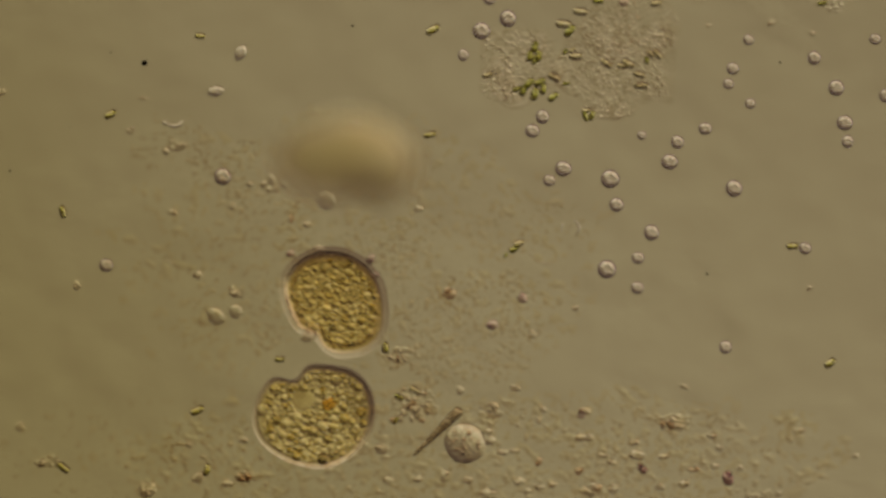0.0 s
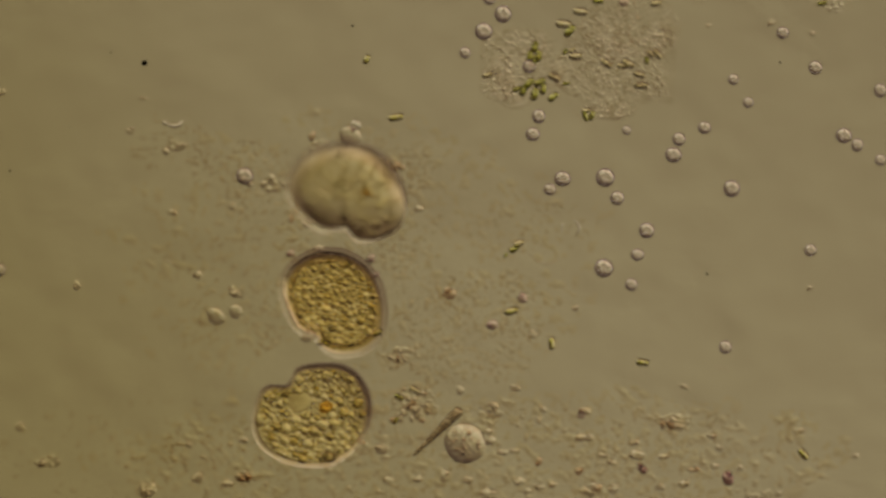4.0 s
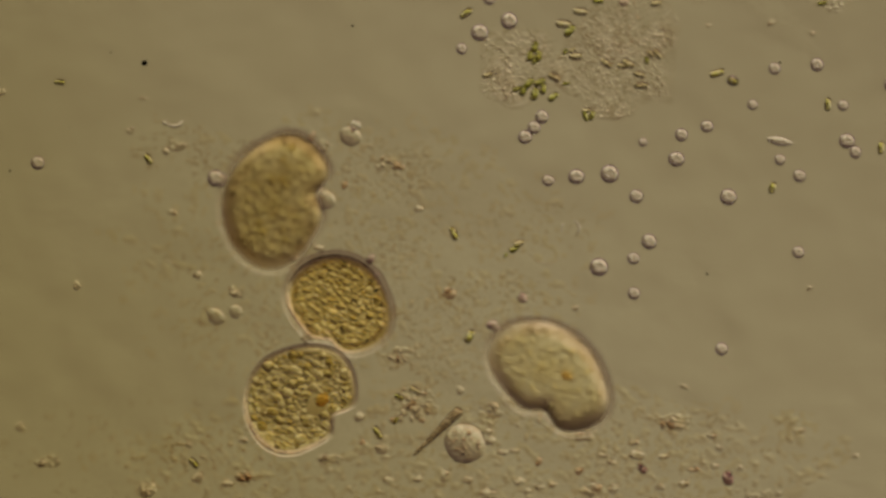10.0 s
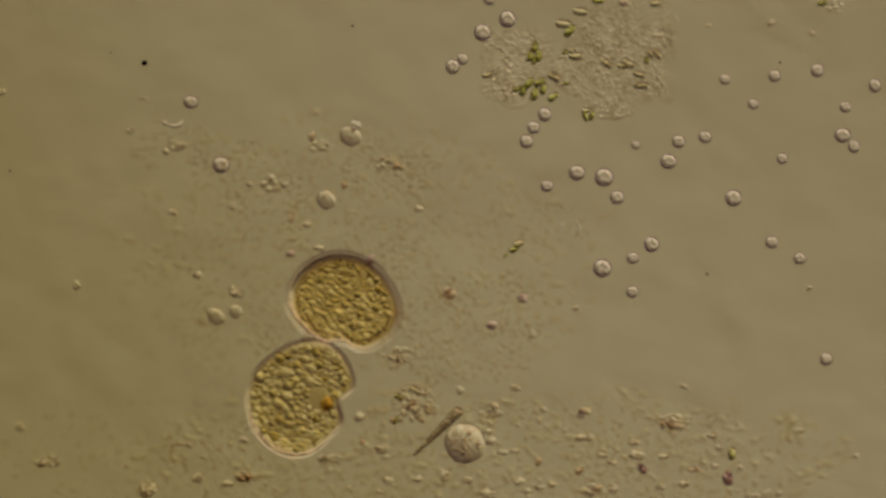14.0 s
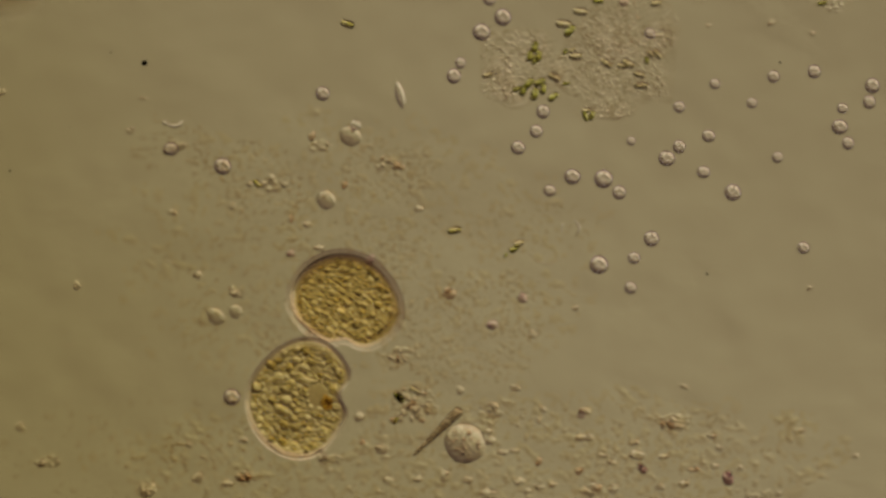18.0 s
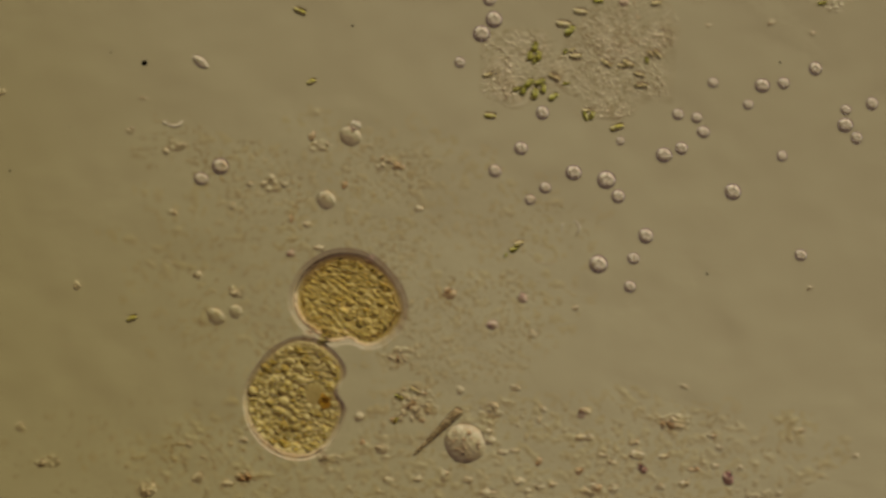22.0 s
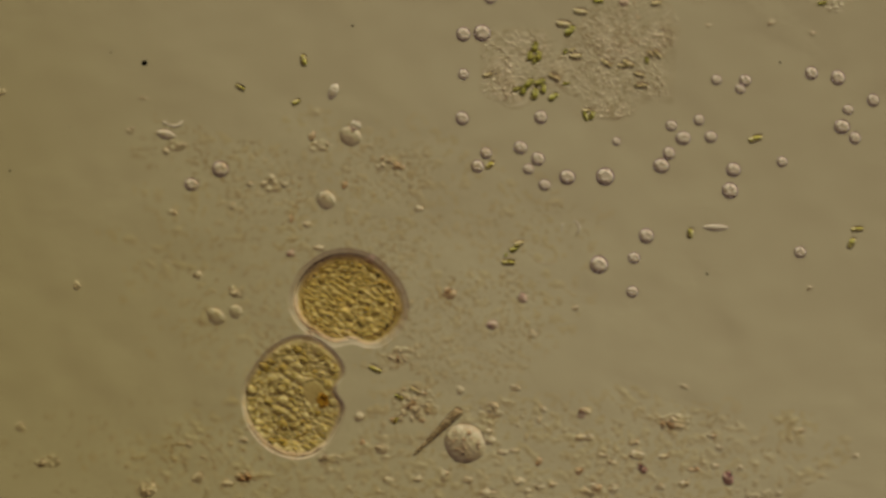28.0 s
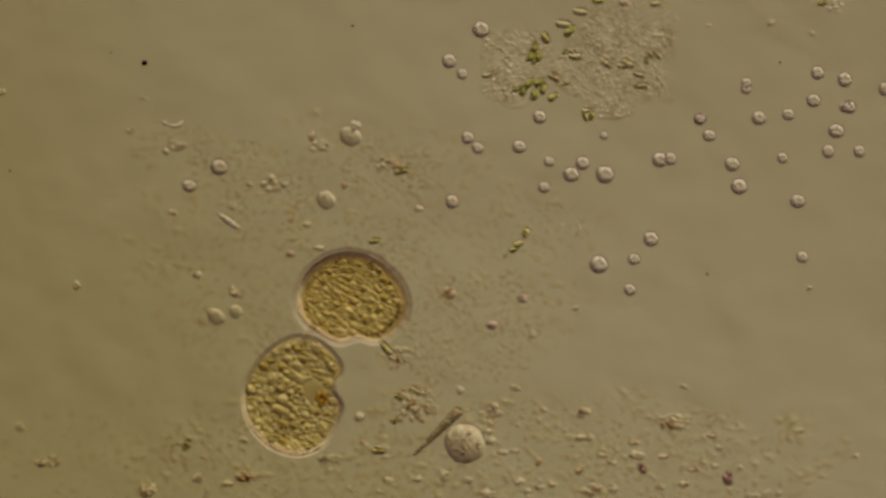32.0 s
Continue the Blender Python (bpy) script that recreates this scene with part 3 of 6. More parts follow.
GREY = "greyish translucent debris grain lying on the slide"
RUSTY = "rusty brown debris grain lying on the slide"
VIOLET = "purplish dark debris grain lying on the slide"
HEAP = "little heap of clear debris grains on the slide"
UPPER_GRAINS = [(230, 232, 7, 6), (305, 376, 7, 6), (412, 366, 8, 6), (545, 597, 11, 10), (1366, 40, 7, 6), (1437, 59, 5, 5),
                (1254, 46, 6, 4), (1433, 510, 5, 5), (350, 487, 8, 8), (137, 505, 7, 9), (545, 398, 8, 6), (565, 440, 9, 6),
                (943, 593, 8, 7), (1018, 546, 6, 5), (740, 370, 8, 7), (255, 175, 9, 3), (3, 163, 7, 7)]
LOWER_GRAINS = [(35, 757, 7, 8), (262, 866, 15, 13), (335, 788, 6, 6), (349, 847, 11, 9), (403, 856, 10, 7), (430, 778, 8, 7),
                (636, 737, 9, 8), (675, 796, 10, 9), (687, 850, 9, 7), (740, 848, 8, 6), (786, 843, 8, 12), (815, 691, 7, 7),
                (828, 850, 9, 7), (863, 764, 8, 6), (865, 876, 14, 12), (869, 780, 8, 9), (891, 801, 9, 6), (912, 798, 9, 6),
                (913, 688, 10, 6), (919, 852, 12, 7), (935, 869, 8, 6)]
CORNER_GRAINS = [(954, 743, 6, 6), (955, 863, 8, 6), (961, 725, 7, 6), (978, 858, 7, 6), (1027, 775, 9, 7), (1036, 728, 10, 7),
                 (1043, 776, 8, 6), (1066, 806, 9, 5), (1083, 819, 9, 5), (1085, 865, 8, 9), (1122, 784, 9, 6), (1127, 806, 13, 9),
                 (1168, 863, 8, 6), (1173, 808, 11, 5), (1200, 754, 11, 5), (1210, 684, 7, 6), (1210, 858, 9, 7), (1258, 771, 8, 6),
                 (1265, 826, 7, 6), (1273, 793, 6, 6), (1310, 830, 6, 5), (1420, 763, 5, 5), (1515, 807, 6, 5)]
for i, (u, v, a, b) in enumerate(UPPER_GRAINS + LOWER_GRAINS + CORNER_GRAINS):
    lump("debris_grain", u, v, a * 0.004, b * 0.004, (i * 47) % 180 if a == b else 0, M_DEBRIS, GREY, i + 1)
for i, (u, v, a, b) in enumerate([(796, 521, 12, 9), (435, 846, 12, 8), (1024, 834, 7, 8), (954, 817, 8, 6),
                                  (610, 328, 6, 6), (515, 388, 7, 5), (1187, 753, 7, 6), (697, 745, 6, 6), (640, 785, 6, 5), (1229, 832, 10, 5)]):
    lump("rusty_grain", u, v, a * 0.004, b * 0.004, 20 * i, M_RUST, RUSTY, i + 60)
for i, (u, v, a, b) in enumerate([(925, 529, 9, 9), (872, 575, 10, 9), (1288, 848, 9, 13), (515, 449, 7, 7), (656, 457, 8, 7), (1030, 734, 8, 7),
                                  (667, 486, 5, 5), (1137, 831, 7, 10)]):
    lump("purple_grain", u, v, a * 0.004, b * 0.004, 8 * i, M_PURPLE_DARK if b > 9 else M_PURPLE, VIOLET, i + 80)
for i, (u, v, a, b, n) in enumerate([(735, 715, 32, 26, 30), (705, 633, 22, 16, 12), (1190, 748, 22, 14, 9), (415, 516, 12, 10, 5), (435, 845, 18, 10, 6),
                                     (312, 258, 16, 10, 7), (690, 292, 20, 12, 9), (870, 729, 18, 14, 9),
                                     (565, 258, 16, 10, 6), (585, 812, 22, 8, 8), (480, 325, 20, 14, 8),
                                     (1048, 867, 20, 8, 9), (1350, 874, 25, 6, 6), (85, 815, 18, 12, 6)]):
    heap(u, v, a * 0.0048, b * 0.0048, int(n * 0.8), HEAP, i + 100)


def resting_cell(u, v, a, b, material, label, grains_in=0, seed=1):
    """A larger round cell lying on the slide, with granules inside."""
    root = thing("resting_cell", label, "cell")
    part("membrane", ball(a, b, min(a, b) * 0.6, 4, 0.06, seed, 3.0), material, root)
    rr = random.Random(seed)
    for i in range(grains_in):
        q, w = rr.random() ** 0.5 * 0.75, rr.uniform(0, math.tau)
        r = (a * 0.5 + 0.018) * rr.uniform(0.10, 0.2)
        g = part("granule", ball(r, r * 0.8, r * 0.7, 2), M_GRAIN_GREY if rr.random() < 0.97 else M_RUST, root)
        g.location = (a * q * math.cos(w), b * q * math.sin(w), 0.02)
    root.matrix_basis = Matrix.Translation(at(u, v, min(a, b) * 0.55)) @ pose(0, 0, 0, 0, 0, seed * 37)
    return root


resting_cell(823, 785, 0.142, 0.146, M_CELL_LUMPY, "large round granular cell resting on the slide", 70, 2)
resting_cell(577, 354, 0.070, 0.066, M_CELL_LUMPY, "grey round granular cell resting on the slide", 18, 3)
resting_cell(620, 241, 0.080, 0.072, M_CELL_LUMPY, "lumpy grey cell with a dark knob on the slide", 22, 4)
resting_cell(629, 222, 0.040, 0.036, M_CELL, "small bright clear cell on the slide", 3, 5)
lump("purple_grain", 624, 231, 0.016, 0.018, 0, M_PURPLE, VIOLET, 91)
resting_cell(382, 560, 0.058, 0.068, M_CELL_LUMPY, "grey oval granular cell resting on the slide", 5, 6)
resting_cell(417, 552, 0.052, 0.044, M_CELL_LUMPY, "flat grey cell resting on the slide", 4, 7)
resting_cell(1103, 5, 0.034, 0.028, M_PURPLE, "small purplish cell in the biofilm", 1, 10)
resting_cell(292, 218, 0.020, 0.018, M_CELL, "small clear cell beside a curved thread", 0, 11)


def diatom():
    """A tapered brown rod of short segments, thick at one end."""
    root = thing("segmented_rod", "brown tapered segmented rod lying on the slide", "alga")
    p, q = at(733, 805), at(814, 726)
    length = (q - p).length
    n = 13
    for i in range(n):
        w = 0.011 + 0.027 * min(1.0, (i + 0.5) / n * 1.25)
        bm = ball(length / n * 0.8, w, w * 0.8, 2, 0.2, i)
        s = part("segment", bm, M_DIATOM if i % 3 else M_HEAP, root)
        s.location = ((i + 0.5) * length / n, 0, w * 0.8)
    sheath = part("sheath", capsule(length * 1.06, 0.034), M_DIATOM, root, "clear brownish sheath")
    for v in sheath.data.vertices:
        k = 0.4 + 0.75 * (v.co.x / length + 0.5)
        v.co.y *= k
        v.co.z *= k
    sheath.location = (length / 2, 0, 0.032)
    d = q - p
    root.matrix_basis = Matrix.Translation(p) @ pose(0, 0, 0, 0, 0, math.degrees(math.atan2(d.y, d.x)))


diatom()


def thread(name, label, u, v, radius, thick, start, sweep, material, turn=0.0, flat=1.0):
    """A curved thin thread lying on the slide."""
    bm = bmesh.new()
    n, m = 24, 8
    rings = []
    for i in range(n + 1):
        a = start + sweep * i / n
        c = Vector((radius * math.cos(a), radius * flat * math.sin(a), thick))
        out = Vector((math.cos(a), math.sin(a), 0))
        w = thick * (0.35 + 0.65 * math.sin(math.pi * (i + 0.5) / (n + 1)))
        rings.append([bm.verts.new(c + out * w * math.cos(math.tau * j / m) + Vector((0, 0, w * math.sin(math.tau * j / m)))) for j in range(m)])
    for r0, r1 in zip(rings, rings[1:]):
        for j in range(m):
            bm.faces.new((r0[j], r0[(j + 1) % m], r1[(j + 1) % m], r1[j]))
    bm.faces.new(rings[0][::-1])
    bm.faces.new(rings[-1])
    bmesh.ops.recalc_face_normals(bm, faces=bm.faces[:])
    root = thing(name, label, "thread")
    part("strand", bm, material, root)
    root.matrix_basis = Matrix.Translation(at(u, v)) @ pose(0, 0, 0, 0, 0, turn)


thread("curved_thread", "pale curved thread lying on the slide", 308, 205, 0.075, 0.016, -2.5, 1.9, M_CELL, 8)
thread("empty_shell", "empty crescent-shaped clear cell shell on the slide", 1012, 404, 0.052, 0.009, -1.2, 2.6, M_CELL, 0)
thread("empty_shell", "faint empty clear cell shell on the slide", 1004, 404, 0.040, 0.007, 1.8, 1.6, M_CELL, 20)
thread("faint_ring", "very faint clear ring on the slide", 968, 430, 0.150, 0.006, -2.7, 2.2, M_DEBRIS, 0)
thread("faint_thread", "short faint thread lying on the slide", 275, 535, 0.30, 0.006, 1.1, 0.35, M_DEBRIS, 0)
thread("faint_thread", "short faint thread lying on the slide", 118, 700, 0.35, 0.006, 1.4, 0.3, M_DEBRIS, 0)
thread("faint_thread", "short faint thread lying on the slide", 1265, 720, 0.28, 0.006, 1.2, 0.4, M_DEBRIS, 0)


def speck(u, v, r):
    root = thing("dust_speck", "black dust speck on the glass", "dust", "black dust specks")
    part("speck", ball(r, r, r * 0.7, 3, 0.2, u), M_BLACK, root)
    root.matrix_basis = Matrix.Translation(at(u, v, r * 0.6))


for u, v, r in ((255.5, 112, 5.0), (624, 46, 2.2), (1381, 111, 2.0), (1251, 485, 2.2), (18, 303, 1.8), (197, 93, 1.5), (124, 224, 1.2)):
    speck(u, v, r * 0.004)


def motions():
    walk(ciliate_a, [(0, go(594, 534, 0.31, 323, 0)), (6, go(592, 536, 0.31, 325, 0)), (9, go(599, 538, 0.31, 332, 0)),
          (11, go(604, 537, 0.31, 343, 0)), (13, go(608, 536, 0.31, 349, 0)), (19, go(613, 533, 0.31, 353, 0)), (23, go(618, 532, 0.31, 355, 0)),
          (28, go(618, 532, 0.31, 358, 0)), (32, go(623, 530, 0.31, 362, 0))])
    walk(ciliate_b, [(0, go(557, 735, 0.31, 202, 0)), (3.5, go(555, 737, 0.31, 206, 0)), (4.5, go(553, 732, 0.31, 225, 0)),
          (5.5, go(551, 730, 0.31, 250, 0)), (6, go(548, 731, 0.31, 262, 0)), (6.5, go(554, 733, 0.31, 268, 0)), (7, go(555, 731, 0.31, 280, 0)),
          (7.5, go(549, 726, 0.31, 305, 0)), (8, go(545, 720, 0.31, 335, 0)), (8.5, go(541, 712, 0.31, 368, 0)), (9, go(540, 708, 0.31, 393, 0)),
          (10, go(530, 705, 0.31, 415, 0)), (11, go(528, 703, 0.31, 428, 0)), (13, go(531, 703, 0.31, 434, 0)), (16.5, go(532, 703, 0.31, 440, 0)),
          (19, go(529, 706, 0.31, 450, 0)), (24, go(525, 705, 0.31, 452, 0)), (32, go(523, 701, 0.31, 453, 0))])
    walk(ciliate_c, [(0, go(612, 280, 4.2, 0, 35)), (0.1, go(665, 335, 4.15, 60, 32)), (0.2, go(710, 385, 4.1, 125, 30)), (0.4, go(752, 422, 4, 100, 30)),
          (0.6, go(772, 446, 3.7, 85, 30)), (0.8, go(795, 481, 3.4, 75, 35)), (1, go(768, 516, 3.1, 70, 35)), (1.2, go(561, 397, 2.6, 50, 30)),
          (1.4, go(492, 352, 2.1, 5, 10, 30)), (1.6, go(514, 333, 1.9, -40, 0, 36)), (1.8, go(536, 325, 1.8, -65, 0, 38)),
          (2, go(562, 322, 1.7, -45, 0, 40)), (2.2, go(620, 333, 1.6, -60, 0, 36)), (2.5, go(633, 338, 1.4, -50, 0, 36)),
          (2.8, go(638, 333, 1.3, -40, 0, 44)), (3, go(632, 333, 1.25, -33, 0, 50)), (3.5, go(590, 322, 1.1, -10, 15, 44)),
          (4.5, go(660, 370, 0.8, -35, 10, 20)), (5.5, go(731, 424, 0.75, -58, 0)), (5.7, go(750, 451, 0.75, -62, 0)), (6, go(768, 490, 0.75, -72, 0)),
          (6.5, go(782, 505, 0.75, -72, 0)), (7, go(795, 524, 0.78, -72, 0)), (7.5, go(803, 565, 0.78, -70, 0)), (8, go(812, 588, 0.78, -60, 0)),
          (8.5, go(837, 590, 0.78, -38, 0)), (9, go(866, 605, 0.75, -26, 0)), (9.3, go(917, 630, 0.75, -38, 0)), (9.5, go(937, 646, 0.75, -45, 0)),
          (9.8, go(960, 660, 0.75, -38, 0)), (10, go(974, 664, 0.75, -32, 0)), (10.3, go(986, 654, 0.48, -8, 0)), (10.5, go(994, 650, 0.48, 10, 0)),
          (10.8, go(1030, 640, 0.48, 30, 0)), (11, go(1051, 634, 0.48, 30, 0)), (11.2, go(1135, 625, 0.48, 15, 0)), (11.5, go(1285, 634, 0.48, -4, 0)),
          (11.7, go(1410, 645, 0.48, 4, 0)), (12, go(1570, 632, 0.48, 40, 0)), (12.5, go(1800, 600, 0.3, 30, 0)), (13.5, go(2150, 560, 0.3, 10, 0)),
          (32, go(2200, 560, 0.3, 10, 0))])
    walk(ciliate_d, [(0, go(330, -700, 1.2, 265, 0)), (4, go(310, -260, 1.1, 265, 0)), (5, go(268, 140, 0.8, 266, 0)),
          (5.5, go(247, 302, 0.78, 268, 0)), (5.7, go(234, 365, 0.78, 266, 0)), (6, go(142, 520, 0.78, 258, 0)), (6.3, go(58, 695, 0.78, 266, 0)),
          (6.5, go(30, 770, 0.75, 285, 0)), (6.7, go(30, 755, 0.75, 310, 0)), (7, go(62, 732, 0.75, 335, 0)), (7.3, go(157, 762, 0.75, 345, 0)),
          (7.5, go(182, 768, 0.75, 358, 0)), (7.7, go(185, 760, 0.75, 385, 0)), (8, go(237, 710, 0.75, 415, 0)), (8.3, go(330, 605, 0.85, 428, 0)),
          (8.5, go(388, 563, 0.93, 434, 0)), (8.7, go(404, 513, 0.93, 438, 0)), (9, go(420, 450, 0.89, 440, 0)), (9.5, go(456, 396, 0.85, 437, 0)),
          (10, go(489, 355, 0.78, 440, 0)), (10.3, go(521, 327, 0.78, 455, 0)), (10.5, go(517, 279, 0.5, 475, 0)), (10.7, go(428, 206, 0.5, 505, 0)),
          (11, go(268, 106, 0.5, 530, 0)), (11.2, go(165, 65, 0.5, 540, 0)), (11.5, go(-10, 20, 0.5, 550, 0)), (12.2, go(-330, -60, 1.5, 560, 0)),
          (15, go(-420, -320, 3, 610, 0)), (16, go(-300, -260, 3.5, 690, 0)), (16.9, go(-180, -190, 3.9, 770, 0)),
          (17.8, go(-60, -120, 4.2, 845, 0)), (18.2, go(40, -30, 4.2, 845, 0)), (18.3, go(95, 62, 4.2, 840, 0)),
          (18.4, go(136, 181, 4, 830, 0)), (18.5, go(125, 291, 3.8, 808, 0)), (18.6, go(83, 352, 3.3, 786, 0)), (18.7, go(25, 350, 2.7, 765, 0)),
          (18.8, go(-20, 325, 2.3, 750, 0)), (19, go(-66, 238, 1.9, 745, 0)), (19.2, go(-112, 205, 1.9, 740, 0)), (19.5, go(-200, 180, 1.9, 730, 0)),
          (21, go(-600, 120, 1.8, 725, 0)), (32, go(-900, 60, 1.5, 725, 0))])
    walk(cells[0], [(0, go(820, 98, 0.044)), (1, go(815, 95, 0.044)), (2, go(820, 86, 0.044)), (3, go(823, 95, 0.044)), (6, go(823, 89, 0.044)),
          (7, go(820, 88, 0.044)), (8, go(818, 90, 0.044)), (9, go(817, 86, 0.044)), (10, go(817, 87, 0.044)), (11, go(825, 91, 0.044)),
          (12, go(817, 90, 0.044)), (13, go(813, 95, 0.044)), (14, go(819, 105, 0.044)), (17, go(819, 110, 0.044)), (18, go(815, 112, 0.044)),
          (19, go(821, 114, 0.044)), (20, go(819, 114, 0.044)), (21, go(823, 113, 0.044)), (22, go(814, 111, 0.044)), (23, go(817, 111, 0.044)),
          (24, go(825, 112, 0.044)), (25, go(824, 113, 0.044)), (28, go(820, 132, 0.044)), (29, go(825, 124, 0.044)), (30, go(815, 127, 0.044)),
          (31, go(820, 126, 0.044)), (32, go(818, 131, 0.044))])
    walk(cells[1], [(0, go(852, 55, 0.31)), (1, go(850, 55, 0.31)), (2, go(850, 59, 0.31)), (3, go(853, 58, 0.31)), (6, go(858, 53, 0.31)),
          (7, go(851, 55, 0.31)), (8, go(852, 57, 0.31)), (9, go(852, 57, 0.31)), (10, go(849, 58, 0.31)), (11, go(852, 54, 0.31)),
          (12, go(853, 58, 0.31)), (13, go(852, 58, 0.31)), (14, go(854, 58, 0.31)), (17, go(854, 58, 0.31)), (18, go(852, 57, 0.31)),
          (19, go(850, 54, 0.31)), (20, go(852, 55, 0.31)), (21, go(853, 61, 0.31)), (22, go(852, 60, 0.31)), (23, go(854, 56, 0.31)),
          (24, go(853, 57, 0.31)), (25, go(855, 57, 0.31)), (28, go(853, 59, 0.31)), (29, go(852, 63, 0.31)), (30, go(855, 57, 0.31)),
          (31, go(854, 58, 0.31)), (32, go(851, 52, 0.31))])
    walk(cells[2], [(0, go(960, 207, 0.25)), (1, go(962, 199, 0.25)), (2, go(963, 205, 0.25)), (3, go(953, 206, 0.25)), (6, go(962, 207, 0.25)),
          (7, go(969, 199, 0.25)), (8, go(962, 200, 0.25)), (9, go(964, 208, 0.25)), (10, go(959, 207, 0.25)), (11, go(963, 198, 0.25)),
          (12, go(957, 208, 0.25)), (13, go(963, 207, 0.25)), (14, go(964, 203, 0.25)), (17, go(957, 204, 0.25)), (18, go(961, 198, 0.25)),
          (19, go(958, 200, 0.25)), (20, go(959, 206, 0.25)), (21, go(960, 212, 0.25)), (22, go(960, 200, 0.25)), (23, go(954, 207, 0.25)),
          (24, go(957, 209, 0.25)), (25, go(961, 201, 0.25)), (28, go(957, 208, 0.25)), (29, go(959, 201, 0.25)), (30, go(956, 207, 0.25)),
          (31, go(953, 193, 0.25)), (32, go(955, 207, 0.25))])
    walk(cells[3], [(0, go(942, 232, 0.05)), (1, go(942, 233, 0.05)), (2, go(938, 232, 0.05)), (3, go(945, 232, 0.05)), (6, go(937, 256, 0.05)),
          (7, go(947, 236, 0.05)), (8, go(941, 236, 0.05)), (9, go(936, 238, 0.05)), (10, go(929, 243, 0.05)), (11, go(941, 238, 0.05)),
          (12, go(927, 243, 0.05)), (13, go(937, 248, 0.05)), (14, go(932, 251, 0.05)), (17, go(917, 265, 0.05)), (18, go(917, 262, 0.05)),
          (19, go(919, 268, 0.05)), (20, go(925, 266, 0.05)), (21, go(924, 262, 0.05)), (22, go(922, 263, 0.05)), (23, go(921, 264, 0.05)),
          (24, go(925, 253, 0.05)), (25, go(936, 259, 0.05)), (28, go(921, 262, 0.05)), (29, go(919, 261, 0.05)), (30, go(928, 265, 0.05)),
          (31, go(938, 267, 0.05)), (32, go(919, 260, 0.05))])
    walk(cells[4], [(0, go(1136, 240, 0.088)), (1, go(1149, 231, 0.088)), (2, go(1148, 233, 0.088)), (3, go(1125, 221, 0.088)),
          (6, go(1102, 260, 0.088)), (7, go(1125, 258, 0.088)), (8, go(1130, 255, 0.088)), (9, go(1133, 255, 0.088)), (10, go(1138, 252, 0.088)),
          (11, go(1137, 253, 0.088)), (12, go(1137, 253, 0.088)), (13, go(1133, 254, 0.088)), (14, go(1125, 257, 0.088)), (17, go(1115, 250, 0.088)),
          (18, go(1117, 250, 0.088)), (19, go(1107, 250, 0.088)), (20, go(1104, 252, 0.088)), (21, go(1103, 251, 0.088)), (22, go(1098, 250, 0.088)),
          (23, go(1107, 254, 0.088)), (24, go(1102, 254, 0.088)), (25, go(1096, 253, 0.088)), (28, go(1091, 251, 0.088)), (29, go(1077, 243, 0.088)),
          (30, go(1074, 244, 0.088)), (31, go(1073, 244, 0.088)), (32, go(1069, 240, 0.088))])
    walk(cells[5], [(0, go(1199, 252, 0.08)), (1, go(1214, 252, 0.08)), (2, go(1212, 250, 0.08)), (3, go(1206, 246, 0.08)), (6, go(1199, 251, 0.08)),
          (7, go(1211, 246, 0.08)), (8, go(1211, 245, 0.08)), (9, go(1214, 240, 0.08)), (10, go(1206, 239, 0.08)), (11, go(1213, 248, 0.08)),
          (12, go(1208, 242, 0.08)), (13, go(1210, 246, 0.08)), (14, go(1201, 251, 0.08)), (17, go(1207, 261, 0.08)), (18, go(1202, 260, 0.08)),
          (19, go(1199, 263, 0.08)), (20, go(1201, 275, 0.08)), (21, go(1197, 264, 0.08)), (22, go(1206, 263, 0.08)), (23, go(1197, 262, 0.08)),
          (24, go(1197, 268, 0.08)), (25, go(1201, 262, 0.08)), (28, go(1184, 272, 0.08)), (29, go(1196, 278, 0.08)), (30, go(1201, 277, 0.08)),
          (31, go(1199, 280, 0.08)), (32, go(1187, 281, 0.08))])
    walk(cells[6], [(0, go(1248, 228, 0.079)), (1, go(1245, 221, 0.079)), (2, go(1249, 227, 0.079)), (3, go(1246, 226, 0.079)),
          (6, go(1249, 230, 0.079)), (7, go(1245, 232, 0.079)), (8, go(1247, 229, 0.079)), (9, go(1247, 226, 0.079)), (10, go(1251, 224, 0.079)),
          (11, go(1243, 228, 0.079)), (12, go(1248, 238, 0.079)), (13, go(1260, 240, 0.079)), (14, go(1248, 243, 0.079)), (17, go(1259, 237, 0.079)),
          (18, go(1254, 241, 0.079)), (19, go(1243, 228, 0.079)), (20, go(1253, 240, 0.079)), (21, go(1244, 239, 0.079)), (22, go(1245, 234, 0.079)),
          (23, go(1249, 239, 0.079)), (24, go(1247, 233, 0.079)), (25, go(1254, 244, 0.079)), (28, go(1258, 243, 0.079)), (29, go(1251, 230, 0.079)),
          (30, go(1246, 230, 0.079)), (31, go(1260, 235, 0.079)), (32, go(1255, 240, 0.079))])
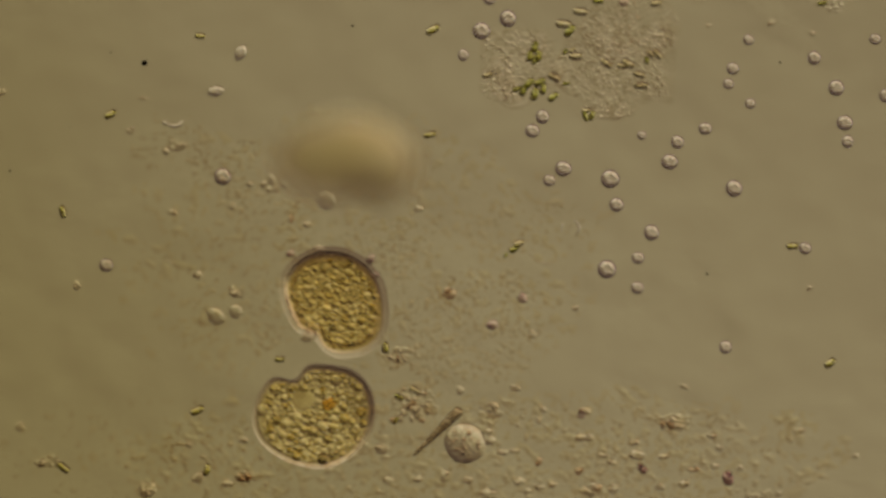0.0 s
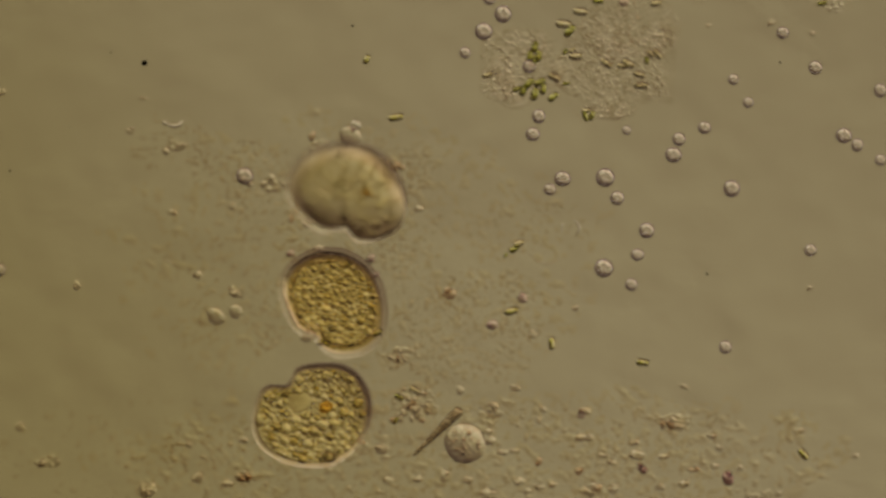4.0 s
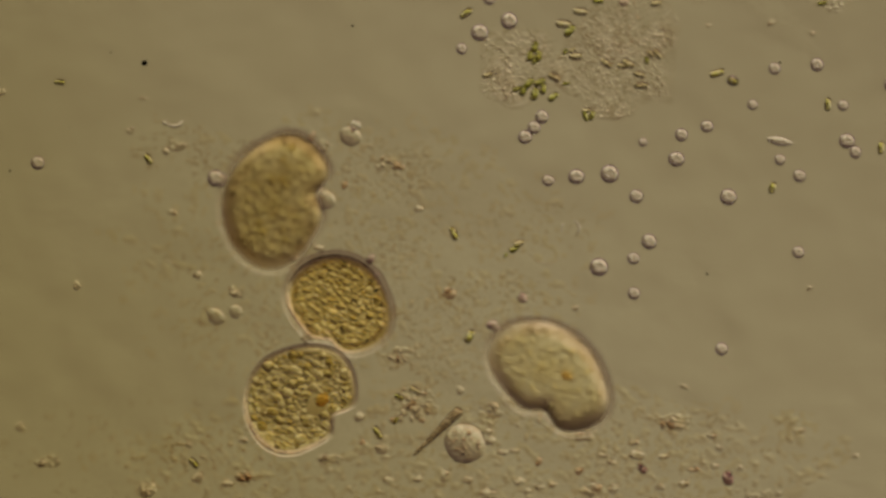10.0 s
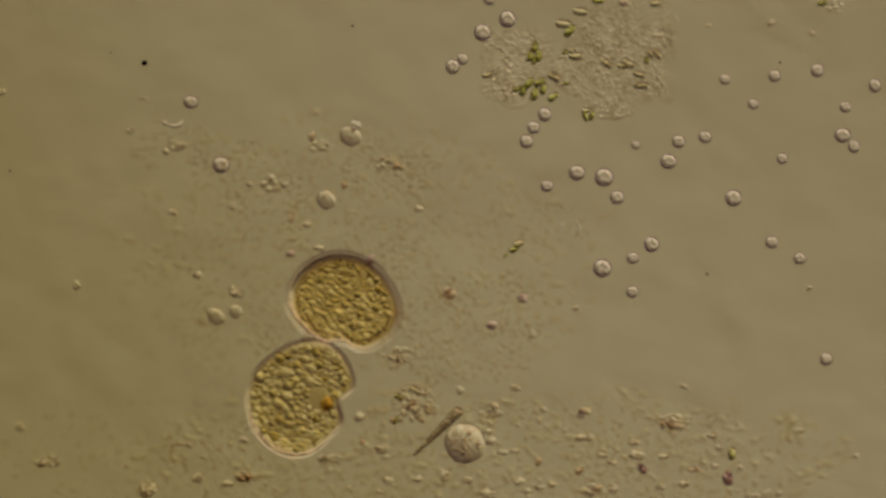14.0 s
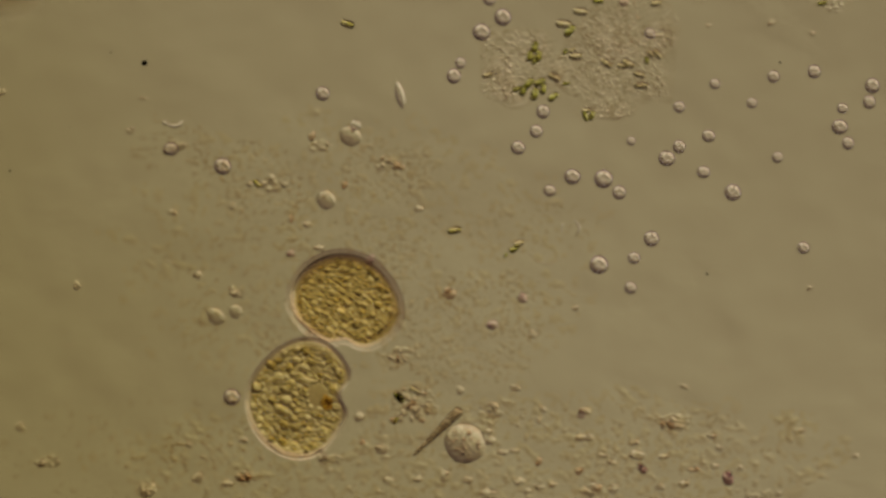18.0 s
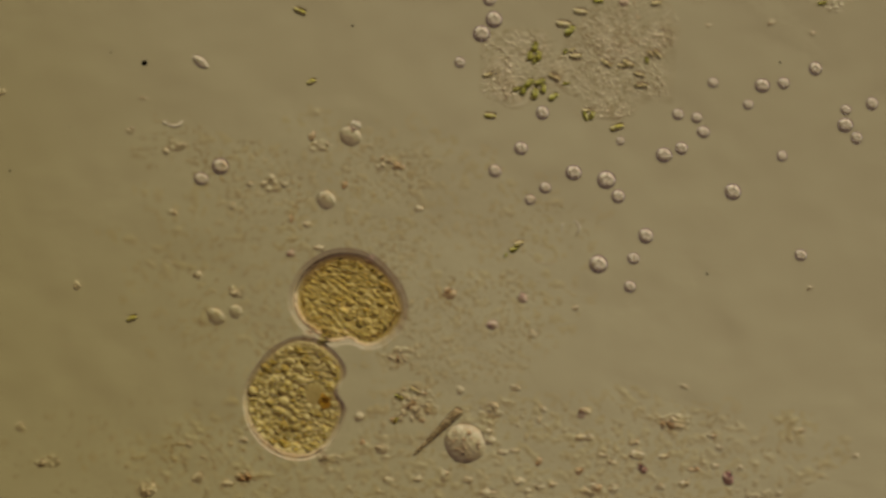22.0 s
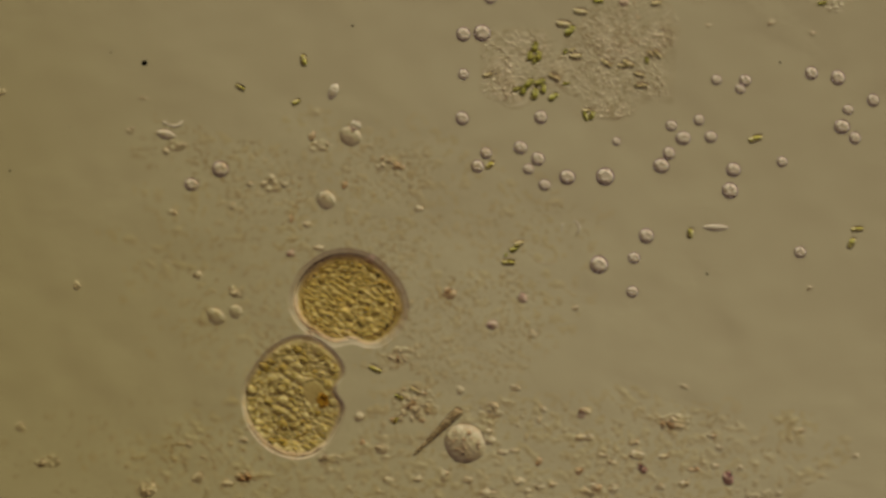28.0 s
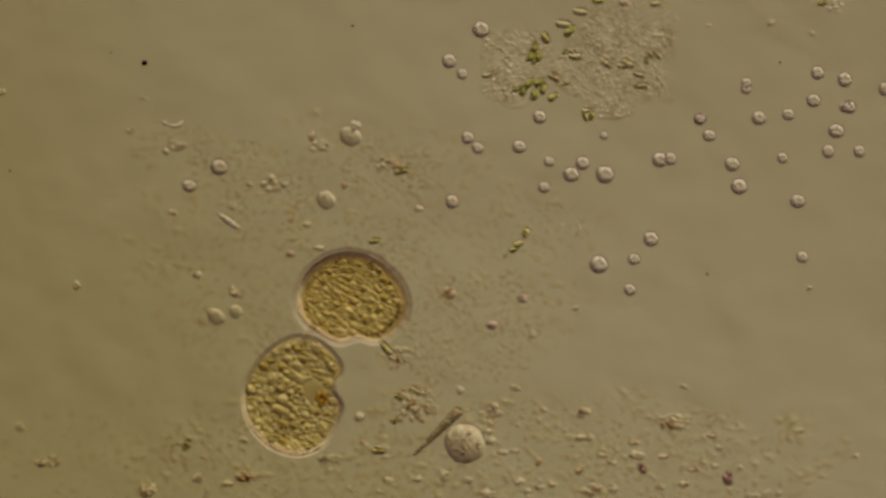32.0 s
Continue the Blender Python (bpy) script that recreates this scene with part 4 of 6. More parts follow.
    walk(cells[7], [(0, go(1185, 287, 0.057)), (1, go(1191, 276, 0.057)), (2, go(1188, 279, 0.057)), (3, go(1190, 272, 0.057)),
          (6, go(1194, 282, 0.057)), (7, go(1199, 271, 0.057)), (8, go(1208, 279, 0.057)), (9, go(1196, 273, 0.057)), (10, go(1197, 282, 0.057)),
          (11, go(1179, 284, 0.057)), (12, go(1177, 273, 0.057)), (13, go(1182, 287, 0.057)), (14, go(1183, 286, 0.057)), (17, go(1185, 288, 0.057)),
          (18, go(1180, 281, 0.057)), (19, go(1171, 279, 0.057)), (20, go(1175, 286, 0.057)), (21, go(1173, 275, 0.057)), (22, go(1175, 275, 0.057)),
          (23, go(1177, 283, 0.057)), (24, go(1183, 296, 0.057)), (25, go(1177, 275, 0.057)), (28, go(1170, 294, 0.057)), (29, go(1170, 283, 0.057)),
          (30, go(1170, 277, 0.057)), (31, go(1168, 291, 0.057)), (32, go(1168, 283, 0.057))])
    walk(cells[8], [(0, go(1289, 149, 0.044)), (1, go(1300, 144, 0.044)), (2, go(1302, 153, 0.044)), (3, go(1296, 141, 0.044)),
          (6, go(1304, 146, 0.044)), (7, go(1303, 150, 0.044)), (8, go(1302, 145, 0.044)), (9, go(1300, 152, 0.044)), (10, go(1296, 143, 0.044)),
          (11, go(1293, 153, 0.044)), (12, go(1294, 143, 0.044)), (13, go(1290, 146, 0.044)), (14, go(1283, 141, 0.044)), (17, go(1266, 145, 0.044)),
          (18, go(1265, 149, 0.044)), (19, go(1265, 140, 0.044)), (20, go(1262, 152, 0.044)), (21, go(1268, 138, 0.044)), (22, go(1262, 147, 0.044)),
          (23, go(1276, 154, 0.044)), (24, go(1270, 142, 0.044)), (25, go(1268, 149, 0.044)), (28, go(1268, 142, 0.044)), (29, go(1272, 146, 0.044)),
          (30, go(1309, 158, 0.044)), (31, go(1321, 163, 0.044)), (32, go(1320, 158, 0.044))])
    walk(cells[9], [(0, go(1328, 184, 0.041)), (1, go(1323, 183, 0.041)), (2, go(1331, 183, 0.041)), (3, go(1323, 182, 0.041)),
          (6, go(1328, 188, 0.041)), (7, go(1324, 192, 0.041)), (8, go(1320, 184, 0.041)), (9, go(1327, 190, 0.041)), (10, go(1332, 186, 0.041)),
          (11, go(1325, 191, 0.041)), (12, go(1323, 188, 0.041)), (13, go(1334, 186, 0.041)), (14, go(1333, 185, 0.041)), (17, go(1332, 181, 0.041)),
          (18, go(1331, 183, 0.041)), (19, go(1325, 184, 0.041)), (20, go(1324, 183, 0.041)), (21, go(1325, 186, 0.041)), (22, go(1324, 186, 0.041)),
          (23, go(1327, 196, 0.041)), (24, go(1322, 191, 0.041)), (25, go(1322, 189, 0.041)), (28, go(1310, 158, 0.041)), (29, go(1309, 161, 0.041)),
          (30, go(1331, 154, 0.041)), (31, go(1328, 143, 0.041)), (32, go(1321, 147, 0.041))])
    walk(cells[10], [(0, go(1297, 122, 0.046)), (1, go(1344, 113, 0.046)), (2, go(1420, 20, 0.046)), (3, go(1352, 90, 0.046)),
          (6, go(1480, -30, 0.046)), (7, go(1436, 150, 0.046)), (8, go(1397, 98, 0.046)), (9, go(1364, 122, 0.046)), (10, go(1371, 122, 0.046)),
          (11, go(1367, 122, 0.046)), (12, go(1369, 128, 0.046)), (13, go(1369, 132, 0.046)), (14, go(1371, 135, 0.046)), (17, go(1378, 132, 0.046)),
          (18, go(1369, 136, 0.046)), (19, go(1384, 138, 0.046)), (20, go(1380, 140, 0.046)), (21, go(1383, 141, 0.046)), (22, go(1387, 148, 0.046)),
          (23, go(1374, 153, 0.046)), (24, go(1381, 160, 0.046)), (25, go(1379, 166, 0.046)), (28, go(1319, 143, 0.046)), (29, go(1328, 152, 0.046)),
          (30, go(1320, 150, 0.046)), (31, go(1343, 209, 0.046)), (32, go(1395, 203, 0.046))])
    walk(cells[11], [(0, go(1441, 103, 0.092)), (1, go(1445, 101, 0.092)), (2, go(1441, 106, 0.092)), (3, go(1443, 114, 0.092)),
          (6, go(1443, 125, 0.092)), (7, go(1445, 123, 0.092)), (8, go(1441, 97, 0.092)), (9, go(1431, 111, 0.092)), (10, go(1446, 115, 0.092)),
          (11, go(1443, 128, 0.092)), (12, go(1441, 129, 0.092)), (13, go(1446, 125, 0.092)), (14, go(1446, 125, 0.092)), (17, go(1440, 132, 0.092)),
          (18, go(1441, 127, 0.092)), (19, go(1440, 127, 0.092)), (20, go(1441, 125, 0.092)), (21, go(1442, 123, 0.092)), (22, go(1443, 122, 0.092)),
          (23, go(1437, 125, 0.092)), (24, go(1445, 125, 0.092)), (25, go(1439, 127, 0.092)), (28, go(1436, 130, 0.092)), (29, go(1445, 128, 0.092)),
          (30, go(1439, 142, 0.092)), (31, go(1442, 138, 0.092)), (32, go(1447, 129, 0.092))])
    walk(cells[12], [(0, go(1549, 70, 0.044)), (1, go(1560, 48, 0.044)), (2, go(1545, 54, 0.044)), (3, go(1553, 57, 0.044)),
          (4.5, go(1630, 90, 0.044)), (6, go(1610, 150, 0.044)), (7, go(1600, 180, 0.044)), (8, go(1507, 194, 0.044)), (9, go(1518, 196, 0.044)),
          (10, go(1492, 187, 0.044)), (11, go(1495, 196, 0.044)), (12, go(1499, 196, 0.044)), (13, go(1494, 197, 0.044)), (14, go(1496, 190, 0.044)),
          (17, go(1494, 194, 0.044)), (18, go(1491, 192, 0.044)), (19, go(1492, 200, 0.044)), (20, go(1494, 193, 0.044)), (21, go(1493, 188, 0.044)),
          (22, go(1497, 195, 0.044)), (23, go(1492, 195, 0.044)), (24, go(1490, 199, 0.044)), (25, go(1496, 191, 0.044)), (28, go(1501, 195, 0.044)),
          (29, go(1493, 198, 0.044)), (30, go(1499, 199, 0.044)), (31, go(1496, 198, 0.044)), (32, go(1495, 190, 0.044))])
    walk(cells[13], [(0, go(1495, 218, 0.085)), (1, go(1496, 234, 0.085)), (2, go(1493, 240, 0.085)), (3, go(1496, 242, 0.085)),
          (6, go(1486, 236, 0.085)), (7, go(1497, 239, 0.085)), (8, go(1498, 243, 0.085)), (9, go(1492, 251, 0.085)), (10, go(1499, 250, 0.085)),
          (11, go(1493, 254, 0.085)), (12, go(1493, 257, 0.085)), (13, go(1507, 244, 0.085)), (14, go(1491, 240, 0.085)), (17, go(1492, 231, 0.085)),
          (18, go(1486, 225, 0.085)), (19, go(1496, 225, 0.085)), (20, go(1497, 225, 0.085)), (21, go(1490, 218, 0.085)), (22, go(1496, 222, 0.085)),
          (23, go(1498, 223, 0.085)), (24, go(1480, 229, 0.085)), (25, go(1497, 221, 0.085)), (28, go(1490, 225, 0.085)), (29, go(1480, 226, 0.085)),
          (30, go(1489, 228, 0.085)), (31, go(1498, 232, 0.085)), (32, go(1480, 232, 0.085))])
    walk(cells[14], [(0, go(1500, 251, 0.047)), (1, go(1516, 253, 0.047)), (2, go(1505, 265, 0.047)), (3, go(1519, 256, 0.047)),
          (6, go(1512, 261, 0.047)), (7, go(1516, 261, 0.047)), (8, go(1519, 259, 0.047)), (9, go(1518, 261, 0.047)), (10, go(1514, 270, 0.047)),
          (11, go(1506, 271, 0.047)), (12, go(1513, 270, 0.047)), (13, go(1511, 270, 0.047)), (14, go(1511, 260, 0.047)), (17, go(1511, 255, 0.047)),
          (18, go(1501, 254, 0.047)), (19, go(1502, 254, 0.047)), (20, go(1507, 253, 0.047)), (21, go(1507, 250, 0.047)), (22, go(1516, 245, 0.047)),
          (23, go(1499, 257, 0.047)), (24, go(1513, 251, 0.047)), (25, go(1500, 251, 0.047)), (28, go(1513, 245, 0.047)), (29, go(1502, 246, 0.047)),
          (30, go(1513, 247, 0.047)), (31, go(1511, 272, 0.047)), (32, go(1521, 268, 0.047))])
    walk(cells[15], [(0, go(1567, 170, 0.049)), (1, go(1566, 168, 0.049)), (2, go(1567, 173, 0.049)), (3, go(1560, 161, 0.049)),
          (6, go(1556, 161, 0.049)), (7, go(1553, 164, 0.049)), (8, go(1566, 165, 0.049)), (9, go(1570, 158, 0.049)), (10, go(1575, 150, 0.049)),
          (11, go(1567, 147, 0.049)), (12, go(1566, 158, 0.049)), (13, go(1562, 165, 0.049)), (14, go(1548, 152, 0.049)), (17, go(1550, 181, 0.049)),
          (18, go(1538, 181, 0.049)), (19, go(1542, 189, 0.049)), (20, go(1541, 191, 0.049)), (21, go(1539, 186, 0.049)), (22, go(1543, 184, 0.049)),
          (23, go(1545, 186, 0.049)), (24, go(1537, 189, 0.049)), (25, go(1539, 188, 0.049)), (28, go(1545, 178, 0.049)), (29, go(1553, 169, 0.049)),
          (30, go(1556, 166, 0.049)), (31, go(1559, 174, 0.049)), (32, go(1566, 158, 0.049))])
    walk(cells[16], [(0, go(1480, 156, 0.107)), (1, go(1514, 274, 0.107)), (2, go(1558, 312, 0.107)), (3, go(1562, 428, 0.107)),
          (4, go(1640, 440, 0.107)), (32, go(1640, 440, 0.107))])
    walk(cells[17], [(0, go(1625, 300, 0.044)), (3, go(1620, 290, 0.044)), (4.5, go(1500, 280, 0.044)), (6, go(1369, 270, 0.044)),
          (7, go(1382, 280, 0.044)), (8, go(1376, 279, 0.044)), (9, go(1382, 268, 0.044)), (10, go(1380, 283, 0.044)), (11, go(1381, 283, 0.044)),
          (12, go(1389, 282, 0.044)), (13, go(1386, 281, 0.044)), (14, go(1384, 281, 0.044)), (17, go(1378, 278, 0.044)), (18, go(1376, 279, 0.044)),
          (19, go(1378, 271, 0.044)), (20, go(1383, 278, 0.044)), (21, go(1383, 284, 0.044)), (22, go(1384, 277, 0.044)), (23, go(1389, 272, 0.044)),
          (24, go(1385, 279, 0.044)), (25, go(1383, 285, 0.044)), (28, go(1384, 287, 0.044)), (29, go(1383, 286, 0.044)), (30, go(1385, 285, 0.044)),
          (31, go(1385, 277, 0.044)), (32, go(1385, 280, 0.044))])
    walk(cells[18], [(0, go(1325, 71, 0.044)), (1, go(1330, -30, 0.044)), (32, go(1330, -30, 0.044))])
    walk(cells[19], [(0, go(972, 320, 0.046)), (1, go(971, 323, 0.046)), (2, go(969, 328, 0.046)), (3, go(975, 338, 0.046)), (6, go(968, 330, 0.046)),
          (7, go(975, 335, 0.046)), (8, go(978, 331, 0.046)), (9, go(978, 332, 0.046)), (10, go(970, 320, 0.046)), (11, go(969, 332, 0.046)),
          (12, go(977, 333, 0.046)), (13, go(974, 335, 0.046)), (14, go(968, 330, 0.046)), (17, go(975, 337, 0.046)), (18, go(973, 338, 0.046)),
          (19, go(969, 337, 0.046)), (20, go(968, 336, 0.046)), (21, go(965, 331, 0.046)), (22, go(965, 333, 0.046)), (23, go(975, 338, 0.046)),
          (24, go(975, 336, 0.046)), (25, go(976, 335, 0.046)), (28, go(964, 328, 0.046)), (29, go(974, 335, 0.046)), (30, go(968, 335, 0.046)),
          (31, go(973, 324, 0.046)), (32, go(963, 332, 0.046))])
    walk(cells[20], [(0, go(997, 299, 0.137)), (1, go(998, 300, 0.137)), (2, go(993, 301, 0.137)), (3, go(991, 314, 0.137)), (6, go(1021, 318, 0.137)),
          (7, go(1031, 317, 0.137)), (8, go(1018, 311, 0.137)), (9, go(1031, 311, 0.137)), (10, go(1020, 313, 0.137)), (11, go(1031, 310, 0.137)),
          (12, go(1024, 313, 0.137)), (13, go(1016, 316, 0.137)), (14, go(1021, 306, 0.137)), (17, go(1022, 306, 0.137)), (18, go(1013, 313, 0.137)),
          (19, go(1014, 310, 0.137)), (20, go(1013, 302, 0.137)), (21, go(1010, 316, 0.137)), (22, go(1015, 306, 0.137)), (23, go(1021, 308, 0.137)),
          (24, go(1017, 318, 0.137)), (25, go(1019, 317, 0.137)), (28, go(1004, 314, 0.137)), (29, go(1010, 313, 0.137)), (30, go(1010, 320, 0.137)),
          (31, go(1014, 305, 0.137)), (32, go(1011, 309, 0.137))])
    walk(cells[21], [(0, go(1080, 317, 0.112)), (1, go(1079, 316, 0.112)), (2, go(1073, 317, 0.112)), (3, go(1071, 315, 0.112)),
          (6, go(1076, 314, 0.112)), (7, go(1084, 309, 0.112)), (8, go(1078, 312, 0.112)), (9, go(1078, 311, 0.112)), (10, go(1079, 308, 0.112)),
          (11, go(1075, 319, 0.112)), (12, go(1071, 315, 0.112)), (13, go(1072, 312, 0.112)), (14, go(1069, 314, 0.112)), (17, go(1072, 316, 0.112)),
          (18, go(1068, 317, 0.112)), (19, go(1067, 318, 0.112)), (20, go(1073, 326, 0.112)), (21, go(1078, 328, 0.112)), (22, go(1073, 319, 0.112)),
          (23, go(1076, 302, 0.112)), (24, go(1088, 317, 0.112)), (25, go(1081, 314, 0.112)), (28, go(1071, 313, 0.112)), (29, go(1075, 315, 0.112)),
          (30, go(1070, 308, 0.112)), (31, go(1075, 314, 0.112)), (32, go(1071, 309, 0.112))])
    walk(cells[22], [(0, go(1091, 363, 0.05)), (1, go(1090, 348, 0.05)), (2, go(1091, 350, 0.05)), (3, go(1090, 353, 0.05)), (6, go(1099, 346, 0.05)),
          (7, go(1099, 348, 0.05)), (8, go(1112, 358, 0.05)), (9, go(1111, 352, 0.05)), (10, go(1126, 348, 0.05)), (11, go(1102, 352, 0.05)),
          (12, go(1096, 349, 0.05)), (13, go(1096, 348, 0.05)), (14, go(1092, 350, 0.05)), (17, go(1092, 353, 0.05)), (18, go(1096, 341, 0.05)),
          (19, go(1091, 342, 0.05)), (20, go(1089, 358, 0.05)), (21, go(1089, 356, 0.05)), (22, go(1094, 348, 0.05)), (23, go(1095, 346, 0.05)),
          (24, go(1084, 350, 0.05)), (25, go(1088, 352, 0.05)), (28, go(952, 282, 0.05)), (29, go(1048, 269, 0.05)), (30, go(1019, 284, 0.05)),
          (31, go(1015, 228, 0.05)), (32, go(1031, 289, 0.05))])
    walk(cells[23], [(0, go(1299, 334, 0.058)), (1, go(1303, 332, 0.058)), (2, go(1288, 333, 0.058)), (3, go(1299, 334, 0.058)),
          (6, go(1284, 339, 0.058)), (7, go(1294, 346, 0.058)), (8, go(1285, 343, 0.058)), (9, go(1284, 347, 0.058)), (10, go(1289, 349, 0.058)),
          (11, go(1295, 354, 0.058)), (12, go(1283, 349, 0.058)), (13, go(1287, 354, 0.058)), (14, go(1298, 351, 0.058)), (17, go(1288, 343, 0.058)),
          (18, go(1297, 341, 0.058)), (19, go(1299, 340, 0.058)), (20, go(1285, 335, 0.058)), (21, go(1287, 333, 0.058)), (22, go(1297, 340, 0.058)),
          (23, go(1295, 339, 0.058)), (24, go(1291, 340, 0.058)), (25, go(1295, 343, 0.058)), (28, go(1292, 338, 0.058)), (29, go(1266, 325, 0.058)),
          (30, go(1258, 320, 0.058)), (31, go(1296, 321, 0.058)), (32, go(1308, 330, 0.058))])
    walk(cells[24], [(0, go(1153, 412, 0.057)), (1, go(1160, 404, 0.057)), (2, go(1162, 410, 0.057)), (3, go(1148, 408, 0.057)),
          (6, go(1143, 417, 0.057)), (7, go(1149, 425, 0.057)), (8, go(1158, 425, 0.057)), (9, go(1147, 428, 0.057)), (10, go(1149, 428, 0.057)),
          (11, go(1144, 427, 0.057)), (12, go(1138, 427, 0.057)), (13, go(1140, 428, 0.057)), (14, go(1153, 433, 0.057)), (17, go(1155, 427, 0.057)),
          (18, go(1153, 423, 0.057)), (19, go(1143, 424, 0.057)), (20, go(1145, 419, 0.057)), (21, go(1150, 421, 0.057)), (22, go(1143, 418, 0.057)),
          (23, go(1150, 422, 0.057)), (24, go(1144, 419, 0.057)), (25, go(1148, 420, 0.057)), (28, go(1144, 418, 0.057)), (29, go(1140, 417, 0.057)),
          (30, go(1151, 426, 0.057)), (31, go(1147, 423, 0.057)), (32, go(1152, 423, 0.057))])
    walk(cells[25], [(0, go(1129, 457, 0.047)), (1, go(1136, 450, 0.047)), (2, go(1132, 450, 0.047)), (3, go(1129, 451, 0.047)),
          (6, go(1126, 452, 0.047)), (7, go(1123, 456, 0.047)), (8, go(1122, 452, 0.047)), (9, go(1122, 461, 0.047)), (10, go(1121, 458, 0.047)),
          (11, go(1118, 463, 0.047)), (12, go(1118, 460, 0.047)), (13, go(1118, 459, 0.047)), (14, go(1120, 457, 0.047)), (17, go(1122, 461, 0.047)),
          (18, go(1122, 457, 0.047)), (19, go(1122, 460, 0.047)), (20, go(1119, 456, 0.047)), (21, go(1121, 456, 0.047)), (22, go(1121, 458, 0.047)),
          (23, go(1126, 464, 0.047)), (24, go(1123, 458, 0.047)), (25, go(1121, 455, 0.047)), (28, go(1122, 457, 0.047)), (29, go(1123, 460, 0.047)),
          (30, go(1119, 460, 0.047)), (31, go(1118, 459, 0.047)), (32, go(1122, 459, 0.047))])
    walk(cells[26], [(0, go(1074, 477, 0.062)), (1, go(1076, 475, 0.062)), (2, go(1074, 478, 0.062)), (3, go(1070, 474, 0.062)),
          (6, go(1067, 478, 0.062)), (7, go(1061, 475, 0.062)), (8, go(1063, 476, 0.062)), (9, go(1060, 473, 0.062)), (10, go(1060, 473, 0.062)),
          (11, go(1066, 480, 0.062)), (12, go(1069, 480, 0.062)), (13, go(1069, 478, 0.062)), (14, go(1066, 475, 0.062)), (17, go(1061, 471, 0.062)),
          (18, go(1060, 469, 0.062)), (19, go(1060, 469, 0.062)), (20, go(1060, 469, 0.062)), (21, go(1060, 468, 0.062)), (22, go(1059, 468, 0.062)),
          (23, go(1060, 469, 0.062)), (24, go(1060, 468, 0.062)), (25, go(1060, 469, 0.062)), (28, go(1060, 469, 0.062)), (29, go(1060, 468, 0.062)),
          (30, go(1060, 469, 0.062)), (31, go(1060, 467, 0.062)), (32, go(1060, 468, 0.062))])
    walk(cells[27], [(0, go(1128, 510, 0.047)), (1, go(1126, 499, 0.047)), (2, go(1125, 507, 0.047)), (3, go(1120, 503, 0.047)),
          (6, go(1115, 509, 0.047)), (7, go(1112, 512, 0.047)), (8, go(1121, 520, 0.047)), (9, go(1113, 516, 0.047)), (10, go(1122, 520, 0.047)),
          (11, go(1119, 521, 0.047)), (12, go(1114, 516, 0.047)), (13, go(1126, 520, 0.047)), (14, go(1119, 517, 0.047)), (17, go(1123, 518, 0.047)),
          (18, go(1116, 510, 0.047)), (19, go(1125, 516, 0.047)), (20, go(1126, 516, 0.047)), (21, go(1116, 509, 0.047)), (22, go(1115, 508, 0.047)),
          (23, go(1120, 516, 0.047)), (24, go(1124, 517, 0.047)), (25, go(1113, 514, 0.047)), (28, go(1119, 517, 0.047)), (29, go(1123, 517, 0.047)),
          (30, go(1116, 511, 0.047)), (31, go(1125, 517, 0.047)), (32, go(1115, 513, 0.047))])
    walk(cells[28], [(0, go(1425, 440, 0.047)), (1, go(1433, 437, 0.047)), (2, go(1436, 444, 0.047)), (3, go(1436, 443, 0.047)),
          (6, go(1422, 445, 0.047)), (7, go(1416, 443, 0.047)), (8, go(1416, 448, 0.047)), (9, go(1420, 455, 0.047)), (10, go(1413, 447, 0.047)),
          (11, go(1411, 454, 0.047)), (12, go(1409, 456, 0.047)), (13, go(1409, 450, 0.047)), (14, go(1415, 458, 0.047)), (17, go(1423, 444, 0.047)),
          (18, go(1422, 439, 0.047)), (19, go(1418, 441, 0.047)), (20, go(1416, 447, 0.047)), (21, go(1415, 447, 0.047)), (22, go(1417, 452, 0.047)),
          (23, go(1416, 451, 0.047)), (24, go(1416, 446, 0.047)), (25, go(1416, 449, 0.047)), (28, go(1416, 447, 0.047)), (29, go(1413, 447, 0.047)),
          (30, go(1415, 450, 0.047)), (31, go(1416, 454, 0.047)), (32, go(1420, 455, 0.047))])
    walk(cells[29], [(0, go(1460, 940, 0.067)), (11, go(1440, 930, 0.067)), (12, go(1404, 587, 0.067)), (13, go(1349, 429, 0.067)),
          (14, go(1366, 429, 0.067)), (17, go(1388, 413, 0.067)), (18, go(1245, 305, 0.067)), (19, go(1172, 350, 0.067)), (20, go(1053, 267, 0.067)),
          (21, go(1015, -40, 0.067)), (32, go(1015, -40, 0.067))])
    walk(cells[30], [(0, go(1660, 330, 0.05)), (9.5, go(1640, 320, 0.05)), (10, go(1415, 312, 0.05)), (11, go(1290, 522, 0.05)),
          (12, go(1402, 630, 0.05)), (13, go(1484, 610, 0.05)), (14, go(1462, 636, 0.05)), (16, go(1620, 660, 0.05)), (32, go(1620, 660, 0.05))])
    walk(cells[31], [(0, go(1284, 615, 0.047)), (1, go(1288, 613, 0.047)), (2, go(1288, 621, 0.047)), (3, go(1286, 615, 0.047)),
          (6, go(1282, 616, 0.047)), (7, go(1284, 626, 0.047)), (8, go(1283, 615, 0.047)), (9, go(1281, 622, 0.047)), (10, go(1277, 618, 0.047)),
          (11, go(1276, 620, 0.047)), (12, go(1404, 587, 0.047)), (13, go(1471, 648, 0.047)), (14.5, go(1620, 720, 0.047)), (32, go(1620, 720, 0.047))])
